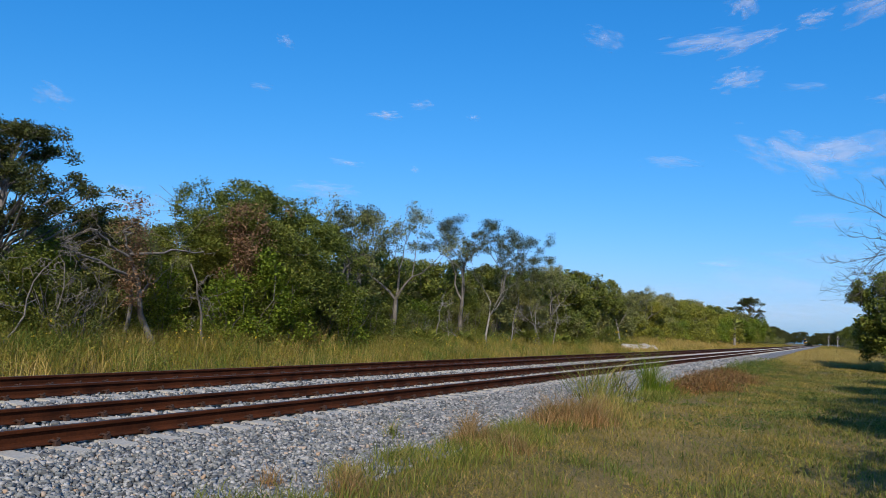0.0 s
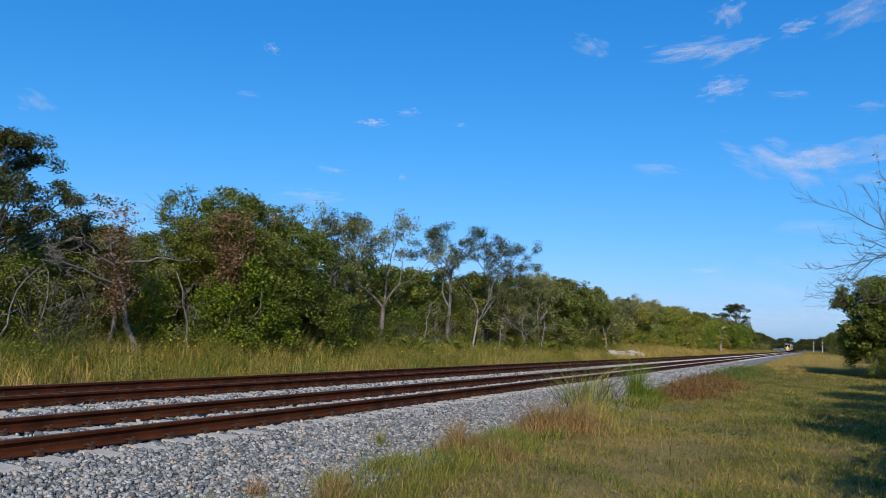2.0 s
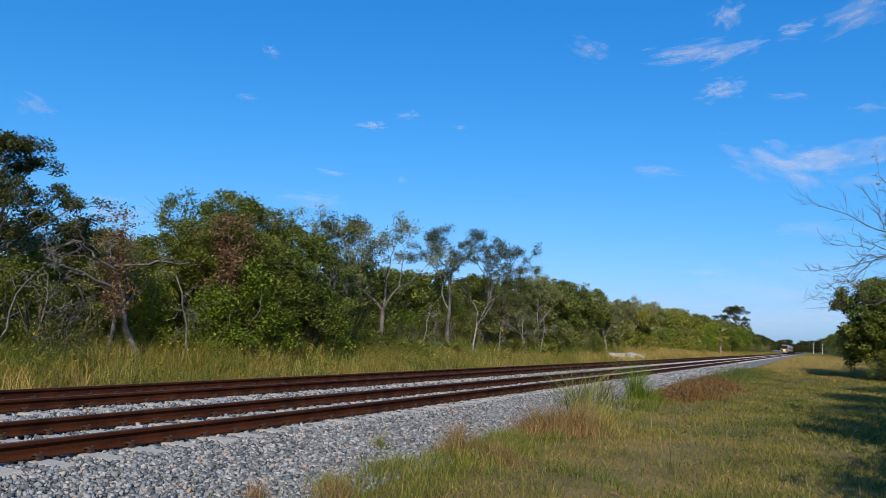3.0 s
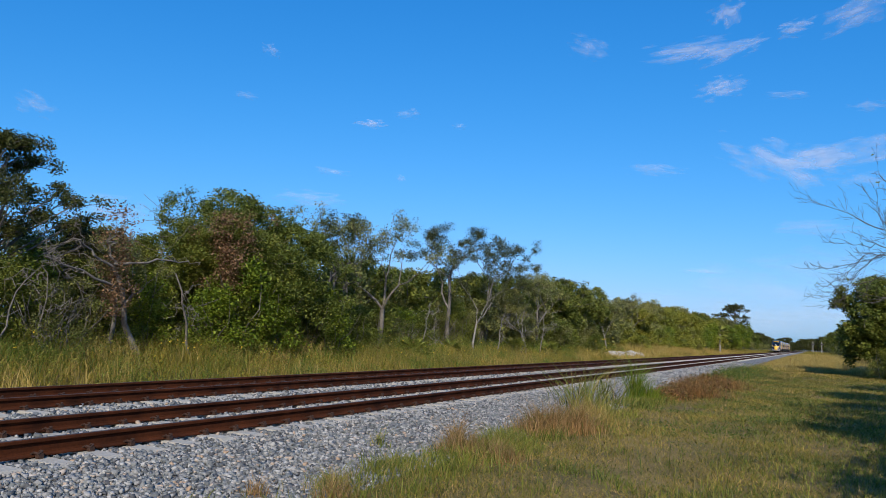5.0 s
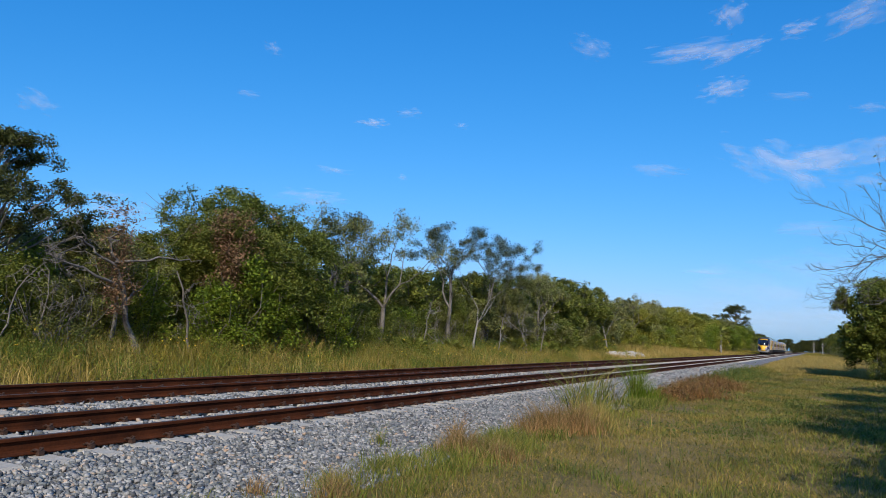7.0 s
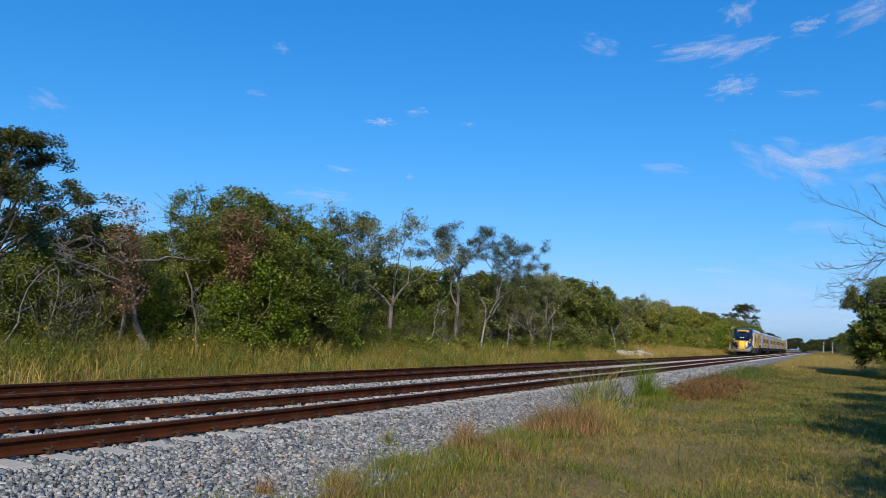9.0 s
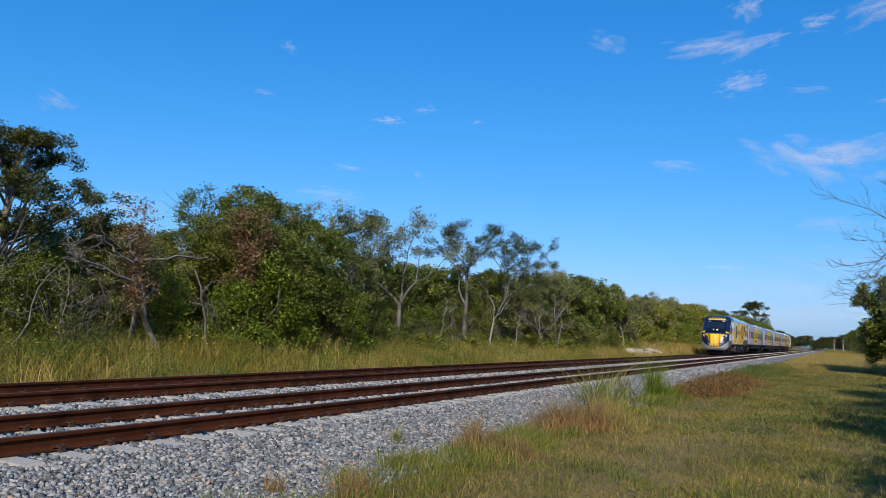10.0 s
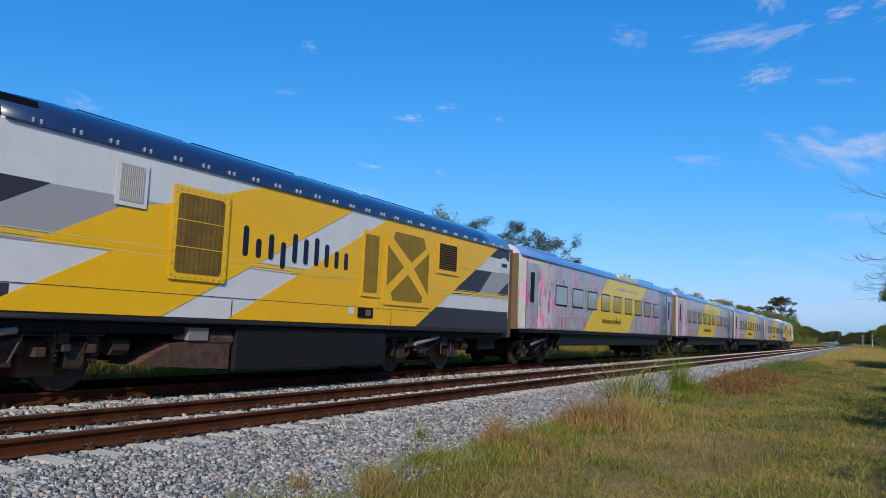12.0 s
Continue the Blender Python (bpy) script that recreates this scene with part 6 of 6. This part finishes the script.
        d("pulse_line", [(1.55, 2.62), (1.7, 2.75), (1.9, 2.55), (2.1, 2.42), (2.3, 2.55), (2.6, 2.45), (2.6, 2.37), (2.3, 2.46), (2.12, 2.33), (1.88, 2.46), (1.7, 2.64), (1.6, 2.55)], M_YELLOW, 0.021, "yellow wavy line")
        # cab window and door
        d("cab_window", [(2.3, 2.8), (2.82, 2.9), (2.82, 3.48), (2.68, 3.56), (2.5, 3.45), (2.34, 3.2)], M_BLACK, 0.03, "dark cab side window")
        door = d("door", rrect(3.02, 3.76, 1.66, 3.6, 0.06), M_WHITE, 0.035, "white cab door")
        decal("door_window", rrect(3.16, 3.62, 2.78, 3.42, 0.1), M_BLACK, door, 0.043, x=X)
        decal("door_band", [(3.05, 2.5), (3.73, 2.5), (3.73, 2.72), (3.05, 2.72)], M_DGREY, door, 0.039, x=X)
        part("door_handle", boxes((X + sx * 0.02 - 0.02, X + sx * 0.05 + 0.02, 3.1, 3.3, 2.1, 2.14), bevel=0.008), M_STEEL, door)
        for yy in (2.95, 3.88):
            bm = cyl((X + sx * 0.09, yy, 1.36), (X + sx * 0.09, yy, 3.46), 0.026, n=10)
            for zz in (1.38, 2.4, 3.44):
                cyl_into(bm, (X - sx * 0.01, yy, zz), (X + sx * 0.09, yy, zz), 0.018, n=8)
            part("handrail", bm, M_WHITE, lo, "white tubular handrail")
        d("step_recess", [(3.15, 1.3), (3.65, 1.3), (3.65, 1.62), (3.15, 1.62)], M_BLACK, 0.02)
        part("step", boxes((X - 0.2, X + 0.03, 3.1, 3.75, 0.98, 1.02), (X - 0.2, X + 0.03, 3.1, 3.75, 0.66, 0.7), (X - 0.05, X - 0.01, 3.06, 3.1, 0.6, 1.26), (X - 0.05, X - 0.01, 3.75, 3.79, 0.6, 1.26), bevel=0.006), M_TRUCK, lo)
        part("camera_dome", cyl((X, 4.02, 3.46), (X + sx * 0.1, 4.02, 3.46), 0.07, 0.05), M_WHITE, lo)
        # grilles
        v = d("filter_frame", rrect(6.16, 6.8, 3.04, 3.8, 0.03), M_WHITE, 0.04, "white framed filter vent")
        decal("filter_mesh", rrect(6.24, 6.72, 3.12, 3.73, 0.02), M_BEIGE, v, 0.046, x=X)
        for k in range(12):
            decal("filter_rib", [(6.26 + k * 0.039, 3.13), (6.272 + k * 0.039, 3.13), (6.272 + k * 0.039, 3.72), (6.26 + k * 0.039, 3.72)], M_GREY, v, 0.05, x=X)
        g = d("grille_frame", rrect(7.34, 8.72, 1.92, 3.59, 0.04), M_YELLOW, 0.05, "yellow bolted grille frame")
        decal("grille_mesh", rrect(7.47, 8.58, 2.04, 3.46, 0.09), M_MESH, g, 0.055, x=X)
        for z in (2.5, 2.98):
            decal("grille_bar", [(7.47, z), (8.58, z), (8.58, z + 0.016), (7.47, z + 0.016)], M_YELLOW, g, 0.062, x=X)
        for k in range(9):
            decal("grille_wire", [(7.55 + k * 0.12, 2.06), (7.557 + k * 0.12, 2.06), (7.557 + k * 0.12, 3.44), (7.55 + k * 0.12, 3.44)], M_DGREY, g, 0.058, x=X)
        for k in range(8):
            for yy, zz in ((7.4, 2.0 + k * 0.21), (8.66, 2.0 + k * 0.21), (7.5 + k * 0.15, 1.97), (7.5 + k * 0.15, 3.53)):
                part("bolt", cyl((X, yy, zz), (X + sx * 0.062, yy, zz), 0.017, n=6), M_STEEL, g)
        g = d("grille_frame", rrect(13.17, 13.95, 1.94, 3.55, 0.04), M_YELLOW, 0.045, "tall narrow yellow grille")
        decal("grille_mesh", rrect(13.26, 13.86, 2.04, 3.46, 0.05), M_MESHGOLD, g, 0.05, x=X)
        g = d("grille_frame", rrect(14.16, 16.5, 1.78, 3.8, 0.05), M_YELLOW, 0.045, "large yellow grille with crossed braces")
        decal("grille_mesh", [(14.6, 3.68), (16.05, 3.68), (16.2, 3.4), (15.45, 2.95), (14.5, 3.5)], M_MESHGOLD, g, 0.05, x=X)
        decal("grille_mesh", [(14.6, 1.9), (16.05, 1.9), (16.1, 2.05), (15.3, 2.62), (14.5, 2.1)], M_MESHGOLD, g, 0.05, x=X)
        decal("grille_mesh", [(14.28, 3.3), (15.08, 2.8), (14.28, 2.25)], M_MESHGOLD, g, 0.05, x=X)
        decal("grille_mesh", [(16.38, 3.3), (15.6, 2.8), (16.38, 2.15)], M_MESHGOLD, g, 0.05, x=X)
        g = d("louvre_frame", rrect(16.84, 18.17, 2.8, 3.78, 0.03), M_YELLOW, 0.05, "yellow framed louvre")
        decal("louvre_back", rrect(16.98, 18.02, 2.92, 3.66, 0.02), M_BLACK, g, 0.055, x=X)
        for k in range(11):
            decal("louvre_slat", [(17.0, 2.95 + k * 0.064), (18.0, 2.95 + k * 0.064), (18.0, 2.972 + k * 0.064), (17.0, 2.972 + k * 0.064)], M_MESH, g, 0.07, x=X)
        d("hatch", rrect(18.32, 18.93, 3.08, 3.72, 0.03), M_YELLOW, 0.035)
        lamp = d("marker_lamp", rrect(13.1, 13.75, 1.42, 1.66, 0.03), M_BLACK, 0.04)
        decal("lens", rrect(13.4, 13.65, 1.46, 1.62, 0.05), M_REDLENS, lamp, 0.06, x=X)
        d("notice", rrect(12.75, 12.95, 1.5, 1.66, 0.01), M_WHITE, 0.03)
        d("panel_seam", [(4.4, 1.655), (16.8, 1.665), (16.8, 1.675), (4.4, 1.665)], M_DGREY, 0.0225)
        for yy in (8.95, 14.6):
            d("panel_seam", [(yy, 1.28), (yy + 0.02, 1.28), (yy + 0.02, 1.62), (yy, 1.62)], M_DGREY, 0.0225)
        # plain bars where the operator's name stands
        y, rr = 9.12, random.Random(4)
        for h0, h1 in ((2.5, 3.1), (2.5, 2.88), (2.5, 3.02), (2.34, 2.9), (2.5, 3.12), (2.5, 3.05), (2.5, 3.12), (2.5, 3.02), (2.5, 2.9), (2.5, 2.9)):
            d("name_bar", rrect(y + 0.02, y + 0.17, h0, h1, 0.06, 3), M_NAVY, 0.025)
            y += 0.37
        d("name_underline", [(10.6, 2.3), (12.9, 2.34), (12.9, 2.31), (10.6, 2.27)], M_PALEYELLOW, 0.026)
        d("number_disc", [(21.5 + 0.36 * math.cos(a * 0.3142), 3.42 + 0.26 * math.sin(a * 0.3142)) for a in range(20)], M_WHITE, 0.024, "white disc with number bar")
        d("number_bar", [(21.3, 3.35), (21.75, 3.35), (21.75, 3.48), (21.3, 3.48)], M_DGREY, 0.027)
        # gutter brackets
        part("gutter", boxes((min(X, X + sx * 0.05), max(X, X + sx * 0.05), 4.3, 21.95, 3.955, 3.99), bevel=0.008), M_ROOF, lo)
        for k in range(26):
            for e in (0.0, 0.13):
                part("roof_bracket", boxes((min(X - sx * 0.05, X + sx * 0.03), max(X - sx * 0.05, X + sx * 0.03), 4.7 + k * 0.66 + e, 4.722 + k * 0.66 + e, 4.0, 4.08), bevel=0.004), M_SILVER, lo)
        part("roof_intake", boxes((min(X - sx * 0.5, X - sx * 0.12), max(X - sx * 0.5, X - sx * 0.12), 4.1, 4.85, 4.08, 4.36), bevel=0.02), M_BLACK, lo)
    for y0, y1, z1 in ((6.0, 8.3, 4.655), (8.5, 11.6, 4.67), (11.8, 14.2, 4.66), (14.4, 17.6, 4.67), (17.8, 20.6, 4.655)):
        part("roof_hatch", boxes((-0.62, 0.62, y0, y1, 4.5, z1), bevel=0.03), M_ROOF, lo)
    part("coupler", boxes((-0.18, 0.18, 21.7, 22.7, 0.75, 1.05), bevel=0.05), M_TRUCK, lo)
    part("end_bellows", boxes((-1.38, 1.38, 21.93, 22.35, 1.0, 4.1), bevel=0.05), M_RUSTEND, lo)
    for sx in (1, -1):
        bm = bmesh.new()
        for y, z in ((7.0, 0.42), (9.15, 0.3), (9.15, 0.8), (8.5, 0.86), (7.7, 0.78)):
            bm.verts.new((sx * 0.6, y, z))
            bm.verts.new((sx * 1.36, y, z))
        bmesh.ops.convex_hull(bm, input=bm.verts)
        tank = part("air_tank", bm, M_RUSTIRON, lo, "rust-brown slanted tank")
        part("cabinet", boxes((min(sx * 1.0, sx * 1.4), max(sx * 1.0, sx * 1.4), 8.05, 8.55, 0.84, 1.08), bevel=0.02), M_TANKBOX, tank, "pale grey equipment box")
        part("end_cap", cyl((sx * 1.2, 8.62, 0.86), (sx * 1.2, 9.2, 0.86), 0.18, n=14), M_RUSTIRON, tank)
    for yc in (4.55, 17.2):
        truck(lo, yc, 2.85, 0.55)
        for dy in (-1.425, 1.425):
            wheelset(lo, yc + dy, 0.55)
    return lo


COACH_L = 24.85


def coach(seed):
    co = empty("coach")
    tagged(co, "long passenger coach wrapped in a pale floral mural with yellow panel", "railway coach", "train")
    w = 1.58
    st = [(y, w, 1.3, 4.42, 0.5, 0.04) for y in (0, 4, 8, 12, 16, 20, COACH_L)]
    loft(st, lambda x, y, z: 1 if z > 3.93 else 0, [M_PINKISH, M_COACHROOF], "body", co)
    part("end_wall", boxes((-1.53, 1.53, -0.03, 0.002, 1.32, 3.98)), M_RUSTEND, co, "grimy brown end wall")
    part("end_wall", boxes((-1.53, 1.53, COACH_L - 0.002, COACH_L + 0.03, 1.32, 3.98)), M_RUSTEND, co, "grimy brown end wall")
    part("skirt", boxes((-1.45, 1.45, 4.6, 21.6, 0.72, 1.29), bevel=0.03), M_SKIRT, co, "charcoal equipment skirt")
    part("sole_bar", boxes((-1.56, 1.56, 0.2, COACH_L - 0.2, 1.2, 1.32), bevel=0.02), M_SKIRT, co)
    part("end_bellows", boxes((-1.3, 1.3, COACH_L - 0.02, COACH_L + 0.55, 1.0, 4.1), bevel=0.05), M_RUSTEND, co)
    part("end_bellows", boxes((-1.3, 1.3, -0.55, 0.02, 1.0, 4.1), bevel=0.05), M_RUSTEND, co)
    rnd = random.Random(seed)
    for sx in (1, -1):
        X = sx * w
        d = lambda n, p, m, off, lab="": decal(n, p, m, co, off, x=X, label=lab)
        d("yellow_panel", [(7.2, 1.36), (14.3, 1.36), (18.0, 3.9), (10.7, 3.9)], M_PALEYELLOW, 0.006, "yellow diagonal panel")
        # painted blossoms and leaves, in loose streaks
        for k in range(130):
            y, z = rnd.uniform(1.9, 23.4), rnd.uniform(1.5, 3.8)
            t = (z - 1.36) / 2.54
            if 7.0 + 3.5 * t < y < 14.5 + 3.7 * t:
                continue
            r = rnd.uniform(0.06, 0.2) + 0.26 * rnd.random() ** 4
            a0 = rnd.uniform(0, 6)
            poly = [(y + r * rnd.uniform(0.4, 1.0) * 0.6 * math.cos(a0 + q * 0.785), z + r * rnd.uniform(0.5, 1.1) * 1.6 * math.sin(a0 + q * 0.785)) for q in range(8)]
            poly = [(p, min(3.85, max(1.38, q))) for p, q in poly]
            d("painted_blossom", poly, rnd.choice([M_PINK, M_PALEPINK, M_LEAFGREEN, M_PALEGREEN, M_PALEPINK, M_GREY]), 0.004 + 0.00001 * k)
        for k in range(9):
            y0 = 3.62 + 2.0 * k
            win = d("window", rrect(y0, y0 + 1.38, 2.3, 3.12, 0.07), M_BLACK, 0.014, "dark-framed coach window")
            decal("pane", rrect(y0 + 0.06, y0 + 1.32, 2.36, 3.06, 0.05), M_WINDOW if k not in (3, 4, 5, 6) else M_PANEYELLOW, win, 0.02, x=X)
        for y0 in (0.62, COACH_L - 1.72):
            door = d("door", rrect(y0, y0 + 1.1, 1.36, 3.72, 0.04), M_PINKISH, 0.016, "sliding coach door")
            decal("door_window", rrect(y0 + 0.36, y0 + 0.74, 2.3, 3.4, 0.06), M_BLACK, door, 0.022, x=X)
            decal("door_seam", [(y0 - 0.03, 1.36), (y0, 1.36), (y0, 3.74), (y0 - 0.03, 3.74)], M_DGREY, door, 0.017, x=X)
            decal("door_seam", [(y0 + 1.1, 1.36), (y0 + 1.13, 1.36), (y0 + 1.13, 3.74), (y0 + 1.1, 3.74)], M_DGREY, door, 0.017, x=X)
        bar_word(co, 9.8, 12.9, 1.75, 2.05, M_SKIRT, 3, x=X)
        bar_word(co, 12.2, 16.2, 3.42, 3.6, M_GREY, 4, x=X)
        bar_word(co, 4.0, 7.4, 1.86, 2.02, M_GREY, 5, x=X)
        part("gutter", boxes((min(X, X + sx * 0.04), max(X, X + sx * 0.04), 0.1, COACH_L - 0.1, 3.92, 3.95)), M_ROOF, co)
        part("roof_panel", boxes((min(X - sx * 0.32, X - sx * 0.02), max(X - sx * 0.32, X - sx * 0.02), 12.6, 16.2, 3.98, 4.2), bevel=0.03), M_PALESTRIPE, co)
    part("roof_unit", boxes((-0.9, 0.9, 2.2, 5.6, 4.3, 4.5), bevel=0.06), M_COACHROOF, co)
    part("roof_unit", boxes((-0.9, 0.9, 19, 22.5, 4.3, 4.5), bevel=0.06), M_COACHROOF, co)
    for yc in (2.9, COACH_L - 2.9):
        truck(co, yc, 2.6, 0.457, coach=True)
        for dy in (-1.3, 1.3):
            wheelset(co, yc + dy, 0.457)
    return co


M_PANEYELLOW = plain("coach_window_yellow_film", (0.46, 0.36, 0.1), 0.12, coat=0.3)
NOSE_12, SPEED = 1.856, 45.32
CARS = []


def make_train():
    lead = locomotive()
    first = coach(9)
    CARS.append((lead, 0.0, 0))
    CARS.append((first, 22.75, 0))
    wheels = {o: (y, r) for o, y, r in WHEELSETS}

    def twin(src):
        c = copy_thing(src, pose(0, 0, 0))
        a = [o for o in src.children_recursive]
        b = [o for o in c.children_recursive]
        for p, q in zip(a, b):
            if p in wheels:
                WHEELSETS.append((q, *wheels[p]))
        return c

    for k in range(1, 4):
        CARS.append((twin(first), 22.75 + 26.0 * k, 0))
    CARS.append((twin(lead), 22.75 + 26.0 * 4 + 21.9, 180))


make_train()


# ---------------------------------------------------------------- motion of things
def motions():
    times = [0.0] + [0.5 * k for k in range(1, 24)] + [12.0]
    for car, back, turn in CARS:
        walk(car, [(t, pose(TRACK_X[1], NOSE_12 + SPEED * (12.0 - t) + back, 0, 0, 0, turn)) for t in times])
    for w, y, r in WHEELSETS:
        rows = []
        for k in range(0, 361):
            rows.append((k / 30, pose(0, y, r, 80.0 * k, 0, 0)))
        walk(w, rows)


motions()
